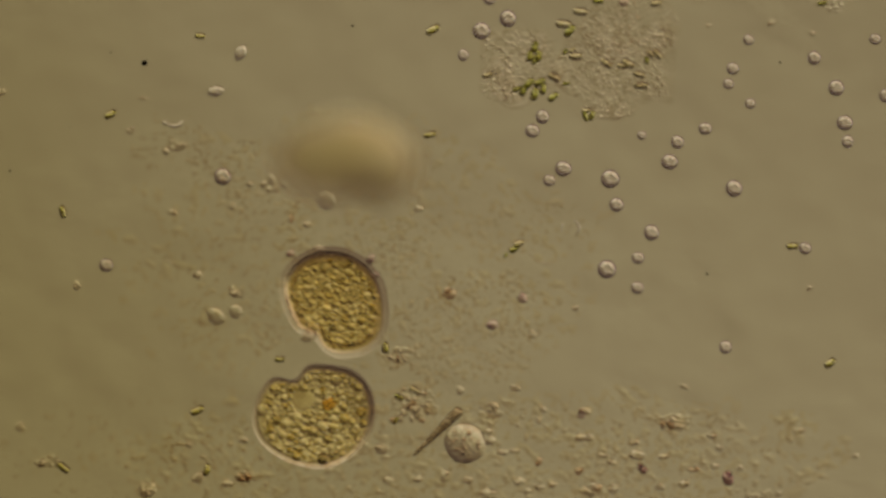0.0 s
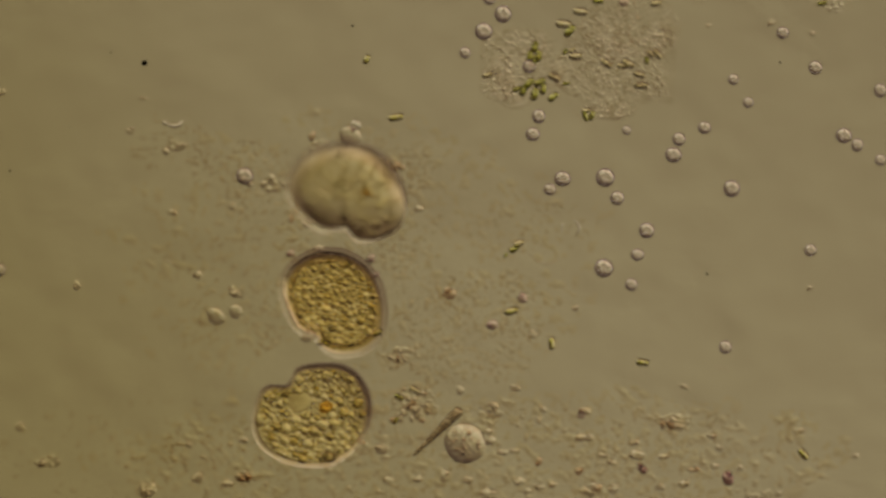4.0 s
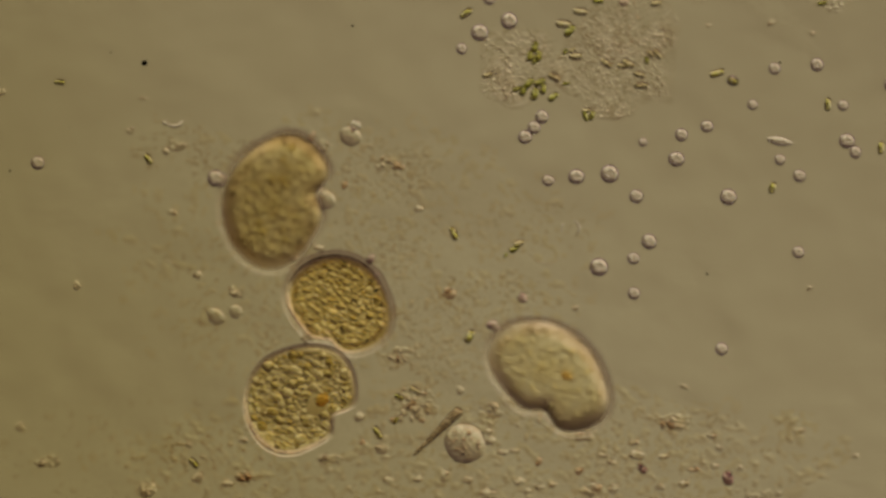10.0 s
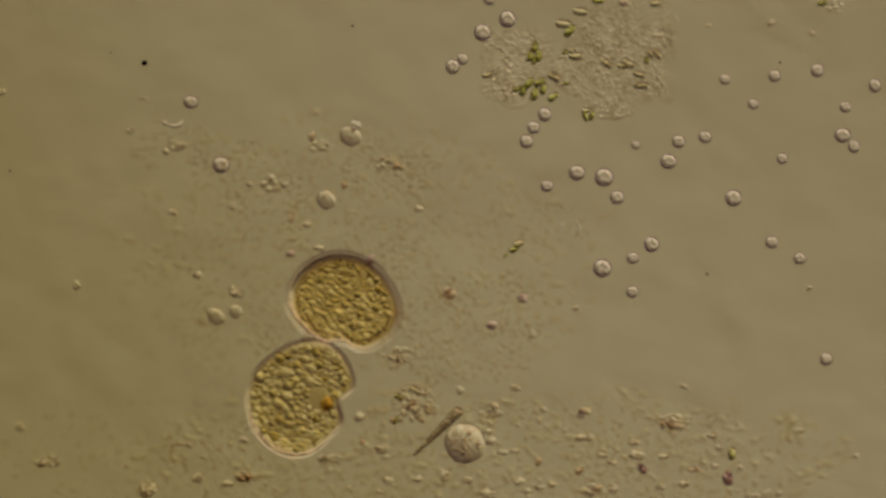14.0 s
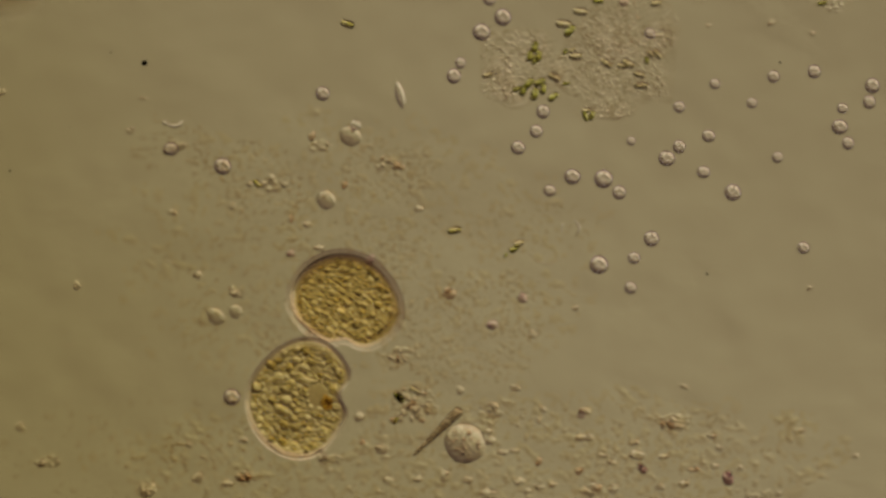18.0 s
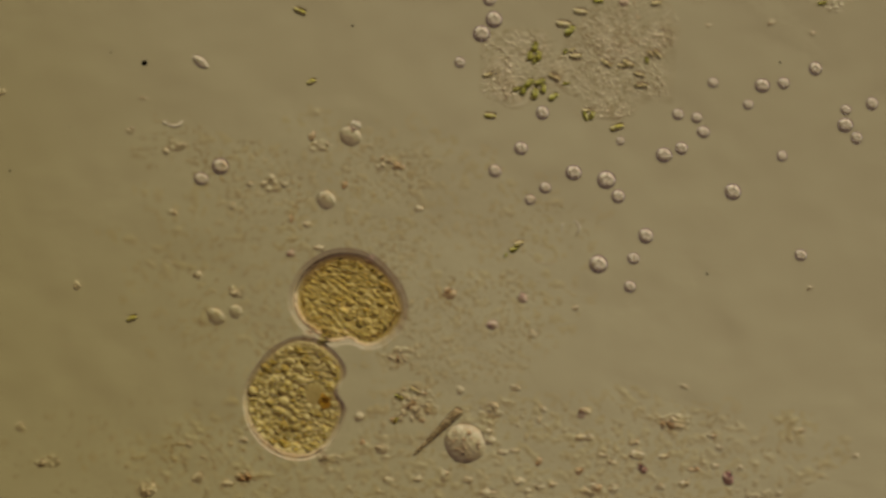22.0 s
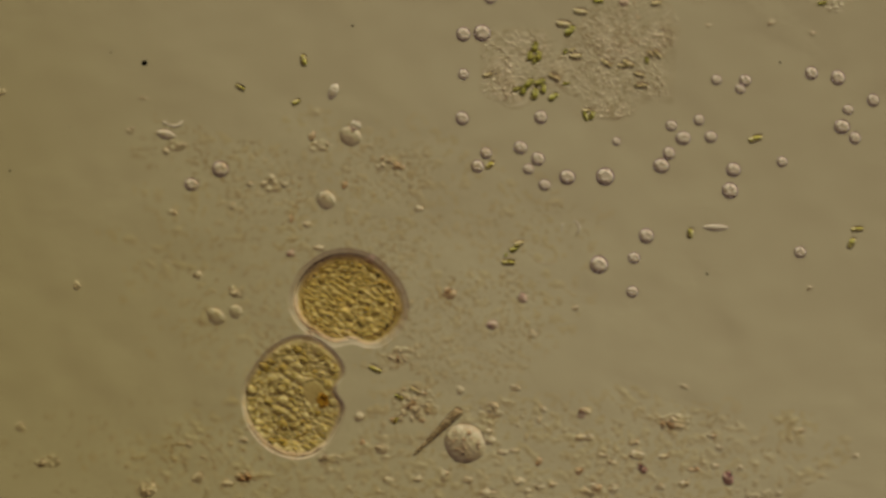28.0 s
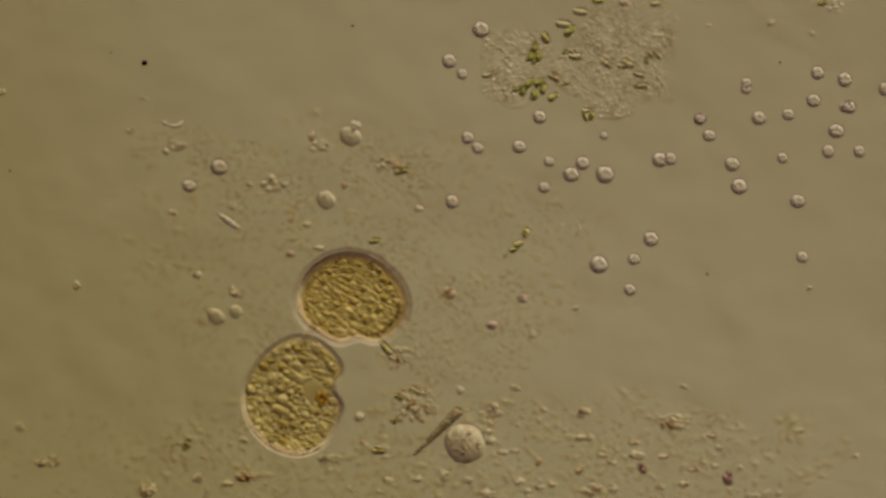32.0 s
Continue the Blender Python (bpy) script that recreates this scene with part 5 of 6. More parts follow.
    walk(cells[32], [(0, go(394, 313, 0.06)), (1, go(402, 316, 0.06)), (2, go(434, 316, 0.06)), (3, go(445, 318, 0.06)), (6, go(399, 287, 0.06)),
          (7, go(443, 281, 0.06)), (8, go(392, 296, 0.06)), (9, go(382, 313, 0.06)), (10, go(382, 316, 0.06)), (11, go(390, 302, 0.06)),
          (12, go(397, 293, 0.06)), (13, go(397, 294, 0.06)), (14, go(391, 292, 0.06)), (17, go(395, 290, 0.06)), (18, go(394, 295, 0.06)),
          (19, go(395, 304, 0.06)), (20, go(390, 303, 0.06)), (21, go(395, 298, 0.06)), (22, go(390, 295, 0.06)), (23, go(396, 296, 0.06)),
          (24, go(389, 297, 0.06)), (25, go(382, 298, 0.06)), (28, go(390, 300, 0.06)), (29, go(388, 300, 0.06)), (30, go(393, 304, 0.06)),
          (31, go(389, 302, 0.06)), (32, go(388, 296, 0.06))])
    walk(cells[33], [(0, go(866, -2, 0.047)), (22, go(866, 0, 0.047)), (25, go(867, 2, 0.047)), (29, go(868, -4, 0.047)), (30, go(840, 2, 0.047)),
          (31, go(830, -30, 0.047)), (32, go(830, -30, 0.047))])
    walk(cells[34], [(0, go(899, 33, 0.26)), (1, go(897, 23, 0.26)), (2, go(901, 25, 0.26)), (3, go(888, 25, 0.26)), (6, go(896, 30, 0.26)),
          (7, go(896, 34, 0.26)), (8, go(897, 36, 0.26)), (9, go(900, 27, 0.26)), (10, go(901, 37, 0.26)), (11, go(899, 36, 0.26)),
          (12, go(896, 35, 0.26)), (13, go(895, 36, 0.26)), (14, go(898, 34, 0.26)), (17, go(891, 32, 0.26)), (18, go(890, 31, 0.26)),
          (19, go(890, 31, 0.26)), (20, go(892, 27, 0.26)), (21, go(886, 28, 0.26)), (22, go(874, 35, 0.26)), (23, go(895, -40, 0.26)),
          (32, go(895, -40, 0.26))])
    walk(cells[35], [(0, go(890, -60, 0.069)), (2, go(915, -40, 0.069)), (3, go(927, 26, 0.069)), (6, go(948, 230, 0.069)), (7, go(950, 222, 0.069)),
          (8, go(945, 216, 0.069)), (9, go(945, 221, 0.069)), (10, go(945, 226, 0.069)), (11, go(948, 221, 0.069)), (12, go(945, 230, 0.069)),
          (13, go(946, 226, 0.069)), (14, go(944, 226, 0.069)), (17, go(951, 226, 0.069)), (18, go(949, 233, 0.069)), (19, go(921, 238, 0.069)),
          (20, go(872, 255, 0.069)), (21, go(870, 282, 0.069)), (22, go(876, 303, 0.069)), (23, go(868, 303, 0.069)), (24, go(863, 297, 0.069)),
          (25, go(888, 298, 0.069)), (28, go(845, 295, 0.069)), (29, go(848, 242, 0.069)), (30, go(822, 262, 0.069)), (31, go(812, 267, 0.069)),
          (32, go(828, 244, 0.069))])
    walk(cells[36], [(0, go(870, -80, 0.047)), (23.8, go(870, -60, 0.047)), (25, go(868, 229, 0.047)), (28, go(860, 272, 0.047)),
          (29, go(868, 236, 0.047)), (30, go(839, 271, 0.047)), (31, go(853, 270, 0.047)), (32, go(846, 262, 0.047))])
    walk(cells[37], [(0, go(760, -90, 0.1)), (24, go(760, -40, 0.1)), (25, go(823, 239, 0.1)), (28, go(818, 210, 0.1)), (29, go(811, 200, 0.1)),
          (30, go(778, 248, 0.1)), (31, go(755, 328, 0.1)), (32, go(800, 357, 0.1))])
    walk(cells[38], [(0, go(740, -80, 0.254)), (25, go(740, -70, 0.254)), (28, go(820, 61, 0.254)), (29, go(758, 152, 0.254)),
          (30, go(793, 22, 0.254)), (31, go(800, -30, 0.254)), (32, go(795, 108, 0.254))])
    walk(cells[39], [(0, go(1080, -70, 0.094)), (17, go(1060, -60, 0.094)), (18, go(1150, 60, 0.094)), (19, go(1006, 263, 0.094)),
          (20, go(990, 281, 0.094)), (21, go(1026, 238, 0.094)), (22, go(938, 354, 0.094)), (23, go(981, 246, 0.094)), (24, go(981, 219, 0.094)),
          (25, go(995, 298, 0.094)), (28, go(935, 300, 0.094)), (29, go(930, 350, 0.094)), (30, go(965, 292, 0.094)), (31, go(903, 322, 0.094)),
          (32, go(972, 286, 0.094))])
    walk(cells[40], [(0, go(790, -80, 0.204)), (13, go(790, -60, 0.204)), (14, go(801, 118, 0.204)), (17, go(820, 212, 0.204)),
          (18, go(803, 135, 0.204)), (19, go(760, -60, 0.204)), (32, go(760, -60, 0.204))])
    walk(cells[41], [(0, go(1450, -90, 0.104)), (20, go(1450, -50, 0.104)), (21, go(1420, 60, 0.104)), (22, go(1349, 152, 0.104)),
          (23, go(1318, 297, 0.104)), (24, go(1290, 290, 0.104)), (25, go(1297, 307, 0.104)), (28, go(1298, 301, 0.104)), (29, go(1303, 302, 0.104)),
          (30, go(1292, 277, 0.104)), (31, go(1294, 290, 0.104)), (32, go(1296, 291, 0.104))])
    walk(cells[42], [(0, go(1255, -80, 0.064)), (14, go(1255, -40, 0.064)), (17, go(1262, 182, 0.064)), (18, go(1202, 190, 0.064)),
          (19, go(1196, 185, 0.064)), (20, go(1189, 185, 0.064)), (21, go(1195, 198, 0.064)), (22, go(1200, 203, 0.064)), (23, go(1204, 205, 0.064)),
          (24, go(1191, 225, 0.064)), (25, go(1191, 220, 0.064)), (28, go(1188, 223, 0.064)), (29, go(1194, 228, 0.064)), (30, go(1203, 244, 0.064)),
          (31, go(1199, 212, 0.064)), (32, go(1240, 210, 0.064))])
    walk(cells[43], [(0, go(1250, -60, 0.062)), (18, go(1250, -40, 0.062)), (19, go(1215, 180, 0.062)), (20, go(1206, 240, 0.062)),
          (21, go(1231, 220, 0.062)), (22, go(1233, 209, 0.062)), (23, go(1237, 213, 0.062)), (24, go(1238, 208, 0.062)), (25, go(1240, 211, 0.062)),
          (28, go(1237, 213, 0.062)), (29, go(1240, 212, 0.062)), (30, go(1240, 211, 0.062)), (31, go(1237, 213, 0.062)), (32, go(1238, 212, 0.062))])
    walk(cells[44], [(0, go(1640, 200, 0.134)), (16, go(1620, 190, 0.134)), (17, go(1491, 168, 0.134)), (18, go(1544, 152, 0.134)),
          (19, go(1504, 108, 0.134)), (20, go(1600, 80, 0.134)), (25, go(1620, 60, 0.134)), (28, go(1483, 138, 0.134)), (29, go(1546, 31, 0.134)),
          (30, go(1480, 135, 0.134)), (31, go(1488, 122, 0.134)), (32, go(1495, 141, 0.134))])
    walk(cells[45], [(0, go(1660, 260, 0.25)), (28, go(1640, 250, 0.25)), (29, go(1349, 242, 0.25)), (30, go(1380, 213, 0.25)),
          (31, go(1410, 193, 0.25)), (32, go(1440, 178, 0.25))])
    walk(cells[46], [(0, go(1680, 200, 0.15)), (29, go(1650, 200, 0.15)), (30, go(1426, 208, 0.15)), (31, go(1460, 192, 0.15)),
          (32, go(1503, 190, 0.15))])
    walk(cells[47], [(0, go(1680, 400, 0.354)), (28, go(1640, 380, 0.354)), (29, go(1423, 362, 0.354)), (30, go(1273, 295, 0.354)),
          (31, go(1299, 239, 0.354)), (32, go(1343, 209, 0.354))])
    walk(cells[48], [(0, go(1200, -90, 0.354)), (24, go(1200, -60, 0.354)), (25, go(1005, 243, 0.354)), (28, go(1209, 245, 0.354)),
          (29, go(1286, 308, 0.354)), (30, go(1247, 292, 0.354)), (31, go(1410, 328, 0.354)), (32, go(1412, 356, 0.354))])
    walk(cells[49], [(0, go(1660, 260, 0.08)), (22, go(1640, 250, 0.08)), (24, go(1543, 267, 0.08)), (25, go(1640, 265, 0.08)),
          (30, go(1640, 300, 0.08)), (31, go(1497, 299, 0.08)), (32, go(1466, 268, 0.08))])
    walk(cells[50], [(0, go(188, 470, 0.05)), (1, go(204, 438, 0.05)), (2, go(189, 407, 0.05)), (3, go(150, 451, 0.05)), (4.5, go(-40, 480, 0.05)),
          (6.2, go(-40, 470, 0.05)), (7, go(58, 430, 0.05)), (8, go(93, 361, 0.05)), (9, go(119, 307, 0.05)), (10, go(67, 289, 0.05)),
          (11, go(-60, 250, 0.05)), (32, go(-60, 250, 0.05))])
    walk(cells[51], [(0, go(180, -90, 0.052)), (12, go(200, -60, 0.052)), (13, go(289, 200, 0.052)), (14, go(338, 181, 0.052)),
          (17, go(311, 265, 0.052)), (18, go(303, 264, 0.052)), (19, go(295, 269, 0.052)), (20, go(319, 250, 0.052)), (21, go(338, 263, 0.052)),
          (22, go(356, 317, 0.052)), (23, go(357, 311, 0.052)), (24, go(350, 317, 0.052)), (25, go(341, 322, 0.052)), (28, go(339, 327, 0.052)),
          (29, go(336, 329, 0.052)), (30, go(334, 330, 0.052)), (31, go(338, 333, 0.052)), (32, go(335, 329, 0.052))])
    walk(cells[52], [(0, go(600, -90, 0.154)), (14, go(600, -60, 0.154)), (17, go(522, 387, 0.154)), (18, go(571, 166, 0.154)),
          (19, go(548, 66, 0.154)), (20, go(560, -60, 0.154)), (32, go(560, -60, 0.154))])
    walk(cells[53], [(0, go(420, 980, 0.06)), (17, go(420, 950, 0.06)), (18, go(410, 703, 0.06)), (19, go(365, 717, 0.06)), (20, go(369, 700, 0.06)),
          (21, go(250, 950, 0.06)), (32, go(250, 950, 0.06))])
    walk(ovals[0], [(0, go(426, 94, 0.046, 60)), (1, go(336, 152, 0.046, 70)), (2, go(353, 234, 0.046, -70)), (3, go(351, 175, 0.046, 65)),
          (4, go(340, -60, 0.046, 80)), (32, go(340, -60, 0.046, 80))])
    walk(ovals[1], [(0, go(382, 162, 0.046, 15)), (1, go(404, 113, 0.046, 20)), (2, go(288, 248, 0.046, 5)), (3, go(289, 67, 0.046, 30)),
          (4, go(200, -60, 0.046, 60)), (32, go(200, -60, 0.046, 60))])
    walk(ovals[2], [(0, go(480, -90, 0.046)), (20, go(480, -60, 0.046)), (21, go(447, 43, 0.046, -10)), (22, go(355, 110, 0.046, -40)),
          (23, go(342, 148, 0.046, -15)), (24, go(347, 102, 0.046, -85)), (25, go(328, 135, 0.046, -60)), (28, go(293, 238, 0.046, -10)),
          (29, go(230, 447, 0.046)), (30, go(85, 490, 0.046)), (31, go(77, 458, 0.046, 10)), (32, go(-40, 440, 0.046))])
    walk(ovals[3], [(0, go(560, -90, 0.063, -10)), (24, go(560, -60, 0.063, -10)), (25, go(577, 16, 0.063)), (28, go(590, 162, 0.063, 65)),
          (29, go(348, 194, 0.063)), (30, go(333, 226, 0.063, 10)), (31, go(210, 215, 0.063, -30)), (32, go(-60, 200, 0.063, -20))])
    walk(ovals[4], [(0, go(620, -90, 0.149)), (28, go(620, -60, 0.149)), (29, go(637, 72, 0.149, -10)), (30, go(490, 198, 0.149, -20)),
          (31, go(200, -60, 0.149, -40)), (32, go(200, -60, 0.149, -40))])
    walk(ovals[5], [(0, go(1660, 390, 0.086)), (25, go(1640, 390, 0.086)), (28, go(1267, 403, 0.086)), (29, go(787, 454, 0.086, -20)),
          (30, go(566, 435, 0.086, -65)), (31, go(660, 405, 0.086, -40)), (32, go(405, 392, 0.086, -35))])
    walk(ovals[6], [(0, go(640, -70, 0.073, -75)), (0.5, go(645, 150, 0.073, -75)), (1, go(647, 393, 0.073, -75)), (2, go(620, 950, 0.073, -85)),
          (2.5, go(1150, 1010, 0.073, -40)), (3, go(1660, 850, 0.073, -40)), (4, go(1690, 200, 0.073, -60)), (4.5, go(1650, -90, 0.073, -50)),
          (5.2, go(1300, -110, 0.073, -40)), (6, go(950, -60, 0.073, -40)), (7, go(1025, 238, 0.073, -5)), (8, go(1090, 170, 0.073, -5)),
          (9, go(1228, 95, 0.073, -5)), (10, go(1380, 250, 0.073, -10)), (11, go(1134, 333, 0.073, 5)), (12, go(923, 351, 0.073)),
          (13, go(583, 50, 0.073, -55)), (14, go(560, -80, 0.073, -70)), (17, go(752, 262, 0.073, -45)), (18, go(708, 168, 0.073, -80)),
          (19, go(722, 190, 0.073, -60)), (20, go(700, -80, 0.073, -60)), (32, go(700, -80, 0.073, -60))])
    walk(rods[0], [(0, go(354, 64, 0.055, -5)), (1, go(334, 103, 0.055, 45)), (2, go(330, 129, 0.055, 20)), (2.4, go(330, -60, 0.055, 20)),
          (5.1, go(330, -60, 0.055, 20)), (6, go(251, 91, 0.055, 5)), (7, go(121, 23, 0.055, -40)), (8, go(155, 110, 0.055, -95)),
          (9, go(210, 20, 0.055, -105)), (9.4, go(210, -60, 0.055, -105)), (18.1, go(210, -60, 0.055, -105)), (19, go(263, 8, 0.055, -160)),
          (20, go(270, 112, 0.055, -175)), (21, go(418, 158, 0.055, -180)), (22, go(551, 145, 0.055, -155)), (23, go(583, 140, 0.055, -155)),
          (24, go(637, 134, 0.055, -155)), (25, go(738, 160, 0.055, -100)), (28, go(867, 293, 0.055, -135)), (29, go(843, 364, 0.055, -60)),
          (30, go(928, 368, 0.055, -75)), (31, go(979, 335, 0.055, -65)), (32, go(931, 412, 0.055, -110))])
    walk(rods[1], [(0, go(766, 53, 0.055, 30)), (1, go(693, 84, 0.055, -30)), (2, go(757, 46, 0.055, -35)), (3, go(697, 210, 0.055, 30)),
          (6, go(793, 156, 0.055, -50)), (7, go(874, 18, 0.055, -40)), (8, go(741, 58, 0.055, 5)), (9, go(1265, 159, 0.055, 15)),
          (10, go(1269, 130, 0.055, 20)), (10.4, go(1269, -60, 0.055, 20)), (16.1, go(1269, -60, 0.055, 20)), (17, go(1212, 294, 0.055, -60)),
          (17.7, go(1212, -60, 0.055, -60)), (18.1, go(1212, -60, 0.055, -60)), (19, go(1185, 318, 0.055, -100)), (20, go(1136, 267, 0.055, -120)),
          (21, go(1132, 193, 0.055, -95)), (22, go(1092, 226, 0.055, -160)), (23, go(1302, 70, 0.055, -245)), (23.4, go(1302, -60, 0.055, -245)),
          (27.1, go(1302, -60, 0.055, -245)), (28, go(1337, 246, 0.055, -160)), (28.6, go(1628, 246, 0.055, -160)), (32, go(1628, 246, 0.055, -160))])
    walk(rods[2], [(0, go(195, 203, 0.055, 30)), (1, go(395, 97, 0.055, 110)), (2, go(552, 46, 0.055, 22)), (3, go(867, 647, 0.055, 5)),
          (6, go(1380, 627, 0.055, -60)), (7, go(1392, 638, 0.055, -80)), (8, go(1507, 726, 0.055, 8)), (8.4, go(1628, 726, 0.055, 8)),
          (19.1, go(1628, 726, 0.055, 8)), (20, go(1534, 749, 0.055, 20)), (21, go(1295, 753, 0.055, -30)), (21.4, go(1295, 942, 0.055, -30)),
          (22.1, go(1295, 942, 0.055, -30)), (23, go(1238, 557, 0.055, -55)), (23.8, go(1238, 942, 0.055, -55)), (32, go(1238, 942, 0.055, -55))])
    walk(rods[3], [(0, go(760, 239, 0.055, 10)), (1, go(706, 194, 0.055, 80)), (2, go(356, 290, 0.055, 80)), (3, go(220, 697, 0.055)),
          (6, go(1473, 692, 0.055, 80)), (7, go(1547, 387, 0.055, 70)), (8, go(1405, 289, 0.055, -15)), (9, go(1508, 416, 0.055, -85)),
          (10, go(1559, 262, 0.055, -100)), (10.4, go(1628, 262, 0.055, -100)), (27.1, go(1628, 262, 0.055, -100)), (28, go(1517, 406, 0.055, -175)),
          (28.4, go(1628, 406, 0.055, -175)), (32, go(1628, 406, 0.055, -175))])
    walk(rods[4], [(0, go(111, 375, 0.055, -80)), (1, go(147, 415, 0.055, -105)), (2, go(66, 474, 0.055, -170)), (3, go(181, 420, 0.055, -180)),
          (6, go(1461, 398, 0.055, -140)), (7, go(1478, 441, 0.055, -190)), (8, go(1453, 536, 0.055, -115)), (9, go(1423, 611, 0.055, -180)),
          (10, go(1465, 185, 0.055, -95)), (10.4, go(1628, 185, 0.055, -95)), (27.1, go(1628, 185, 0.055, -95)), (28, go(1507, 431, 0.055, -120)),
          (28.4, go(1628, 431, 0.055, -120)), (32, go(1628, 431, 0.055, -120))])
    walk(rods[5], [(0, go(495, 636, 0.055)), (1, go(540, 157, 0.055, -50)), (2, go(628, 122, 0.055, 10)), (3, go(678, 77, 0.055, 45)),
          (6, go(566, 188, 0.055, 80)), (7, go(582, 165, 0.055, 90)), (8, go(527, 171, 0.055, 5)), (9, go(387, 181, 0.055, 5)),
          (9.5, go(387, -60, 0.055, 5)), (16.1, go(387, -60, 0.055, 5)), (17, go(465, 464, 0.055, -80)), (18, go(455, 325, 0.055, -50)),
          (19, go(307, 337, 0.055, 38)), (19.7, go(-60, 337, 0.055, 38)), (23.1, go(-60, 337, 0.055, 38)), (24, go(100, 445, 0.055, 20)),
          (25, go(236, 443, 0.055, 60)), (28, go(524, 181, 0.055, 30)), (29, go(541, 170, 0.055, 85)), (30, go(93, 193, 0.055, 80)),
          (30.4, go(-60, 193, 0.055, 80)), (32, go(-60, 193, 0.055, 80))])
    walk(rods[6], [(0, go(349, 727, 0.055, 25)), (1, go(310, 8, 0.055, 30)), (2, go(411, 267, 0.055, 85)), (3, go(905, 587, 0.055)),
          (6, go(905, 448, 0.055, 60)), (7, go(815, 662, 0.055, 60)), (8, go(790, 620, 0.055, 20)), (9, go(797, 577, 0.055, -15)),
          (10, go(831, 596, 0.055, 60)), (10.7, go(831, 942, 0.055, 60)), (16.1, go(831, 942, 0.055, 60)), (17, go(848, 704, 0.055, -28)),
          (18, go(706, 703, 0.055, -50)), (19, go(428, 795, 0.055, -130)), (19.4, go(428, 942, 0.055, -130)), (20.1, go(428, 942, 0.055, -130)),
          (21, go(320, 850, 0.055, -100)), (22, go(575, 603, 0.055, -180)), (23, go(603, 612, 0.055, -100)), (24, go(603, 617, 0.055, -100)),
          (25, go(603, 618, 0.055, -100)), (28, go(664, 653, 0.055, -25)), (29, go(683, 626, 0.055, -10)), (30, go(688, 615, 0.055, -40)),
          (31, go(688, 616, 0.055, -40)), (32, go(684, 618, 0.055, -50))])
    walk(rods[7], [(0, go(112, 828, 0.055, -40)), (0.4, go(112, 942, 0.055, -40)), (1.1, go(112, 942, 0.055, -40)), (2, go(485, 602, 0.055, -100)),
          (3, go(312, 699, 0.055, -180)), (6, go(1315, 232, 0.055, -200)), (7, go(1292, 156, 0.055, -160)), (8, go(799, 219, 0.055, -210)),
          (9, go(741, 305, 0.055, -290)), (10, go(803, 414, 0.055, -250)), (10.9, go(803, -60, 0.055, -250)), (17.1, go(803, -60, 0.055, -250)),
          (18, go(615, 43, 0.055, -200)), (19, go(393, 180, 0.055, -190)), (19.5, go(393, -60, 0.055, -190)), (21.1, go(393, -60, 0.055, -190)),
          (22, go(531, 20, 0.055, -205)), (23, go(350, 13, 0.055, -210)), (23.4, go(350, -60, 0.055, -210)), (32, go(350, -60, 0.055, -210))])
    walk(rods[8], [(0, go(366, 832, 0.055, 70)), (1, go(995, 695, 0.055, -18)), (2, go(963, 523, 0.055, -100)), (3, go(941, 597, 0.055, -85)),
          (6, go(1078, 613, 0.055, -160)), (7, go(435, 492, 0.055, -240)), (8, go(415, 392, 0.055, -240)), (9, go(407, 317, 0.055, -160)),
          (10, go(343, 820, 0.055, -230)), (11, go(318, 717, 0.055, -142)), (12, go(324, 606, 0.055, -80)), (13, go(320, 558, 0.055, -55)),
          (13.8, go(-60, 558, 0.055, -55)), (28.1, go(-60, 558, 0.055, -55)), (29, go(267, 598, 0.055, -85)), (30, go(494, 508, 0.055, -80)),
          (31, go(866, 684, 0.055, -100)), (32, go(669, 799, 0.055, -180))])
    walk(rods[9], [(0, go(1469, 643, 0.055, 35)), (1, go(1385, 655, 0.055, -53)), (2, go(1489, 724, 0.055, -120)), (3, go(1447, 790, 0.055, -40)),
          (6, go(1352, 810, 0.055, -100)), (7, go(1275, 816, 0.055, -20)), (7.4, go(1275, 942, 0.055, -20)), (11.1, go(1275, 942, 0.055, -20)),
          (12, go(1292, 820, 0.055, -50)), (13, go(1440, 769, 0.055, 5)), (14, go(1295, 803, 0.055, 80)), (17, go(1079, 396, 0.055, 60)),
          (17.9, go(1079, -60, 0.055, 60)), (21.1, go(1079, -60, 0.055, 60)), (22, go(867, 205, 0.055, -5)), (23, go(720, 411, 0.055, 60)),
          (23.9, go(720, -60, 0.055, 60)), (25, go(694, 16, 0.055, 25)), (28, go(537, 107, 0.055, 95)), (28.4, go(537, -60, 0.055, 95)),
          (30.1, go(537, -60, 0.055, 95)), (31, go(722, 40, 0.055, 125)), (32, go(965, 67, 0.055, 115))])
    walk(rods[10], [(0, go(1402, 436, 0.055)), (1, go(1243, 411, 0.055, -55)), (1.8, go(1628, 411, 0.055, -55)), (5.1, go(1628, 411, 0.055, -55)),
          (6, go(1508, 440, 0.055)), (7, go(1526, 419, 0.055, 20)), (8, go(1309, 425, 0.055, -40)), (9, go(1334, 544, 0.055, -110)),
          (10, go(1367, 333, 0.055, -110)), (11, go(1316, 501, 0.055, -95)), (12, go(1293, 633, 0.055, -35)), (13, go(1427, 690, 0.055)),
          (13.4, go(1628, 690, 0.055)), (29.1, go(1628, 690, 0.055)), (30, go(1552, 670, 0.055, 15)), (30.4, go(1628, 670, 0.055, 15)),
          (32, go(1628, 670, 0.055, 15))])
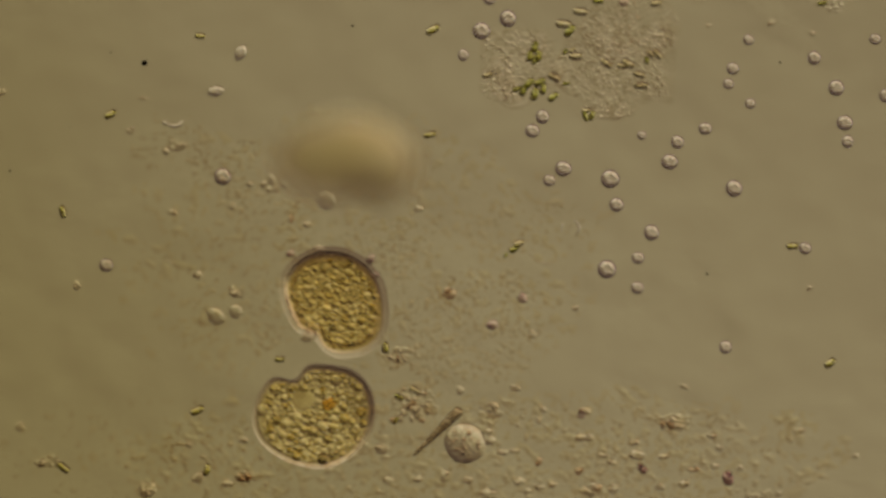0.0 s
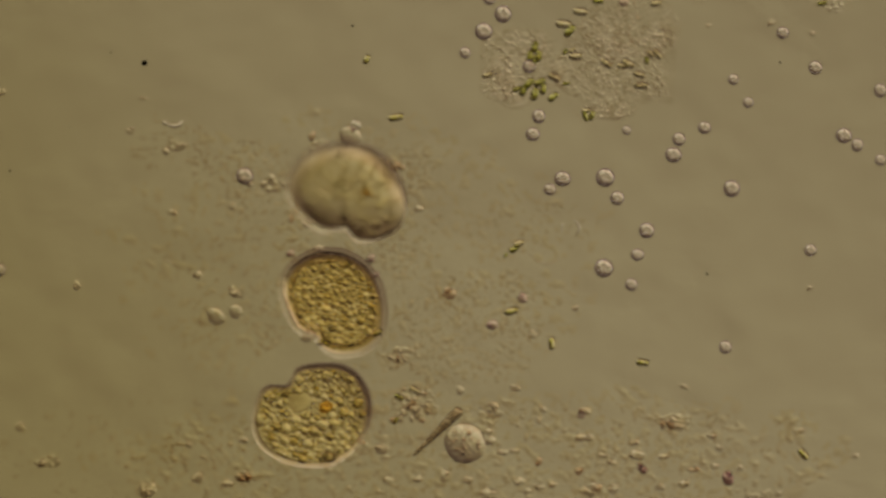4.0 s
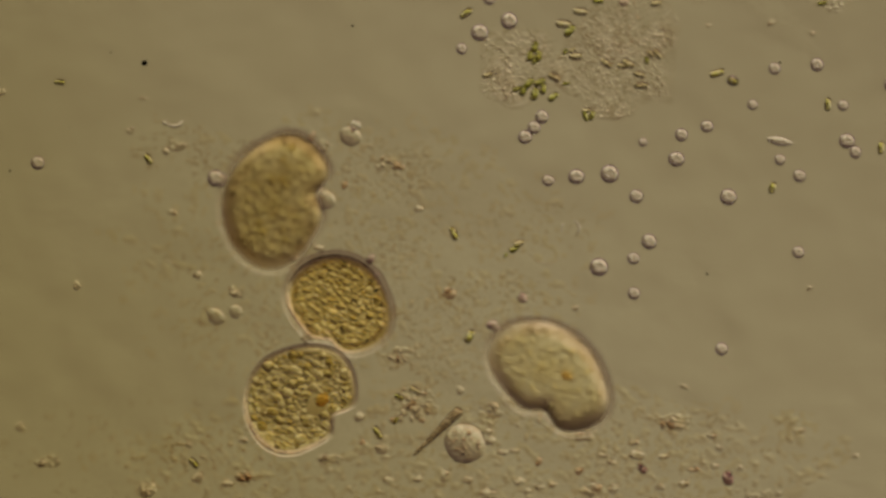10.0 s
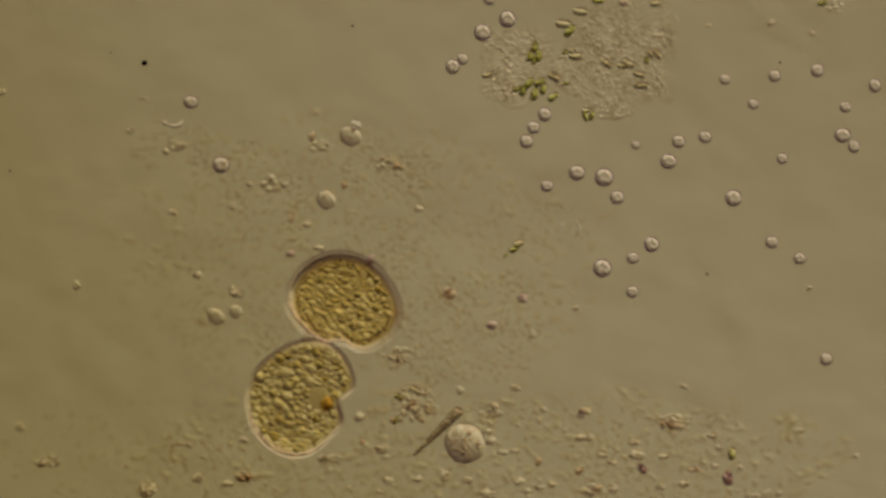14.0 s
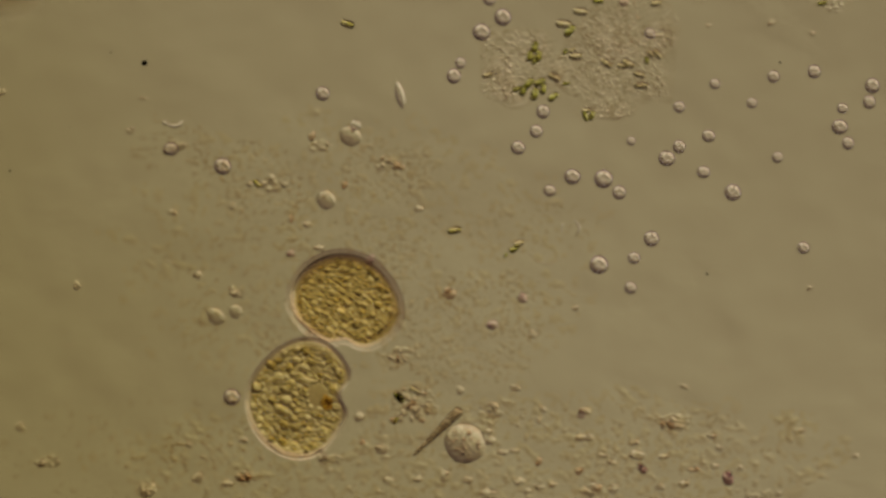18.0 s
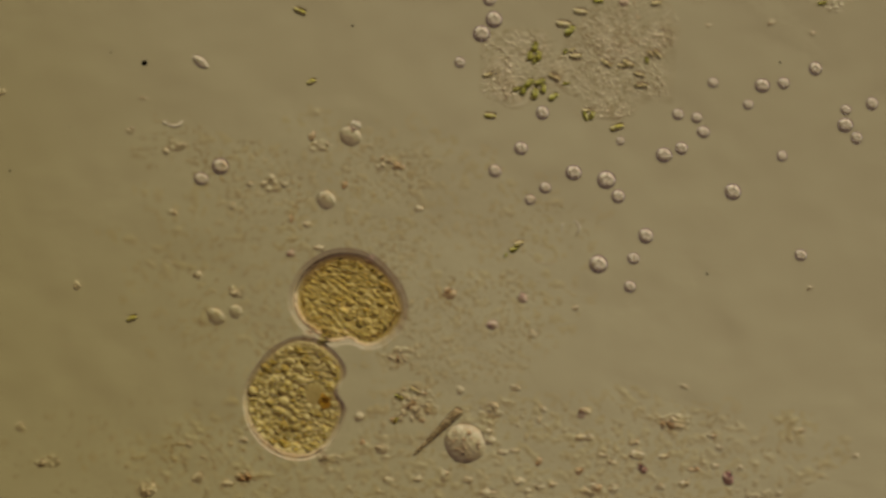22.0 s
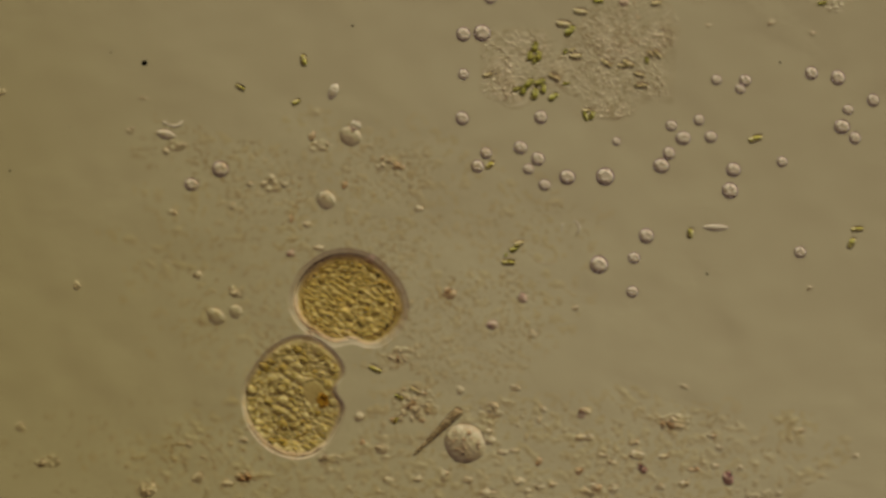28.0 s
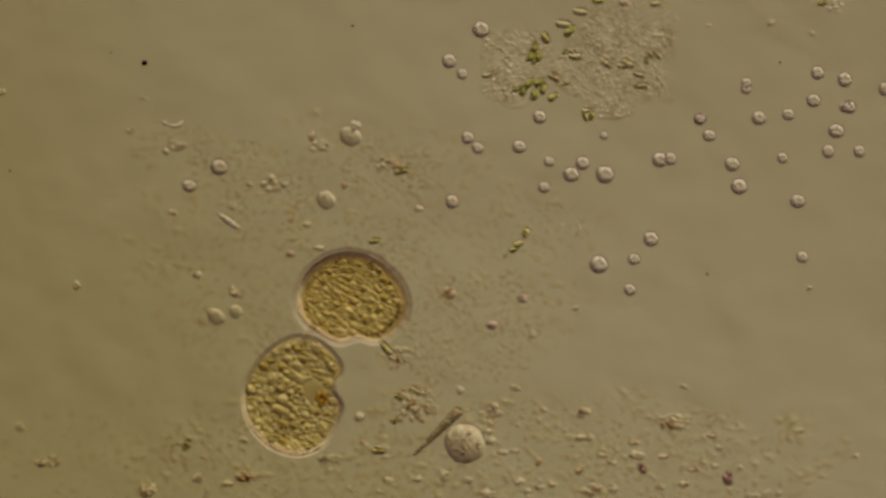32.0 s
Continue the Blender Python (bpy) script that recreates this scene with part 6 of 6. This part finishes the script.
    walk(rods[11], [(0, go(682, 616, 0.055, 85)), (1, go(682, 595, 0.055, 85)), (2, go(675, 586, 0.055, 60)), (3, go(671, 588, 0.055, 20)),
          (6, go(648, 612, 0.055, 20)), (7, go(628, 644, 0.055, -45)), (8, go(962, 662, 0.055, -45)), (9, go(1203, 685, 0.055, -130)),
          (10, go(1297, 144, 0.055, -205)), (11, go(1276, 176, 0.055, -160)), (11.5, go(1276, -60, 0.055, -160)), (27.1, go(1276, -60, 0.055, -160)),
          (28, go(1222, 413, 0.055, -100)), (28.8, go(1628, 413, 0.055, -100)), (32, go(1628, 413, 0.055, -100))])
    walk(rods[12], [(0, go(545, -60, 0.055, -55)), (5.7, go(545, -60, 0.055, -55)), (6.6, go(545, -60, 0.055, -55)), (7, go(545, 61, 0.055, -55)),
          (8, go(689, 70, 0.055, -80)), (8.4, go(689, -60, 0.055, -80)), (9.1, go(689, -60, 0.055, -80)), (10, go(825, 24, 0.055, -145)),
          (11, go(752, 8, 0.055, -70)), (11.4, go(752, -60, 0.055, -70)), (16.1, go(752, -60, 0.055, -70)), (17, go(738, 335, 0.055, 10)),
          (18, go(804, 408, 0.055, 10)), (19, go(663, 316, 0.055, 80)), (20, go(514, 409, 0.055, 85)), (21, go(922, 685, 0.055, 95)),
          (21.5, go(922, 942, 0.055, 95)), (22.1, go(922, 942, 0.055, 95)), (23, go(914, 543, 0.055, 85)), (24, go(800, 602, 0.055, 155)),
          (24.7, go(800, 942, 0.055, 155)), (27.1, go(800, 942, 0.055, 155)), (28, go(900, 465, 0.055, 180)), (29, go(1013, 578, 0.055, 265)),
          (29.7, go(1013, 942, 0.055, 265)), (30.1, go(1013, 942, 0.055, 265)), (31, go(1018, 744, 0.055, 240)), (32, go(710, 303, 0.055, 190))])
    walk(rods[13], [(0, go(-60, 204, 0.055, 75)), (5.7, go(-60, 204, 0.055, 75)), (6.6, go(-60, 204, 0.055, 75)), (7, go(66, 204, 0.055, 75)),
          (7.4, go(-60, 204, 0.055, 75)), (8.1, go(-60, 204, 0.055, 75)), (9, go(12, 22, 0.055, 105)), (10, go(106, 146, 0.055, 175)),
          (10.4, go(-60, 146, 0.055, 175)), (19.1, go(-60, 146, 0.055, 175)), (20, go(69, 48, 0.055, 120)), (20.4, go(69, -60, 0.055, 120)),
          (22.1, go(69, -60, 0.055, 120)), (23, go(95, 36, 0.055, 85)), (24, go(175, 302, 0.055, 85)), (25, go(386, 490, 0.055, 85)),
          (28, go(425, 155, 0.055, 150)), (29, go(475, 283, 0.055, 160)), (30, go(577, 316, 0.055, 145)), (31, go(536, 400, 0.055, 210)),
          (32, go(662, 427, 0.055, 190))])
    walk(rods[14], [(0, go(348, -60, 0.055, 85)), (5.5, go(348, -60, 0.055, 85)), (6.4, go(348, -60, 0.055, 85)), (7, go(348, 255, 0.055, 85)),
          (8, go(708, 174, 0.055, 170)), (9, go(644, 279, 0.055, 245)), (10, go(669, 766, 0.055, 300)), (10.4, go(669, 942, 0.055, 300)),
          (12.1, go(669, 942, 0.055, 300)), (13, go(175, 858, 0.055, 260)), (13.4, go(175, 942, 0.055, 260)), (16.1, go(175, 942, 0.055, 260)),
          (17, go(199, 732, 0.055, 295)), (17.4, go(199, 942, 0.055, 295)), (23.1, go(199, 942, 0.055, 295)), (24, go(307, 700, 0.055, 220)),
          (25, go(420, 840, 0.055, 265)), (25.4, go(420, 942, 0.055, 265)), (32, go(420, 942, 0.055, 265))])
    walk(rods[15], [(0, go(-60, 475, 0.055, -65)), (5.3, go(-60, 475, 0.055, -65)), (6.2, go(-60, 475, 0.055, -65)), (7, go(331, 475, 0.055, -65)),
          (8, go(360, 462, 0.055, -120)), (9, go(219, 343, 0.055, -85)), (10, go(263, 282, 0.055, -60)), (11, go(431, 134, 0.055, 5)),
          (12, go(136, 505, 0.055, 70)), (13, go(138, 290, 0.055)), (13.4, go(-60, 290, 0.055)), (19.1, go(-60, 290, 0.055)),
          (20, go(30, 396, 0.055, -45)), (21, go(178, 599, 0.055, -75)), (22, go(233, 564, 0.055, -155)), (23, go(101, 706, 0.055, -140)),
          (24, go(28, 826, 0.055, -130)), (24.4, go(-60, 826, 0.055, -130)), (30.1, go(-60, 826, 0.055, -130)), (31, go(156, 815, 0.055, -85)),
          (32, go(330, 788, 0.055, -120))])
    # the orange vacuole drifts inside its ciliate
    drift = [(0.0, -0.12, -0.03), (3.0, -0.107, -0.012), (7.0, -0.044, 0.048), (9.0, 0.10, -0.08), (11.0, 0.05, -0.17), (13.0, 0.013, -0.19), (21.0, -0.03, -0.19), (32.0, -0.03, -0.18)]
    walk(ORANGE[0], [(t, pose(x, y, 0.065)) for t, x, y in drift])


motions()
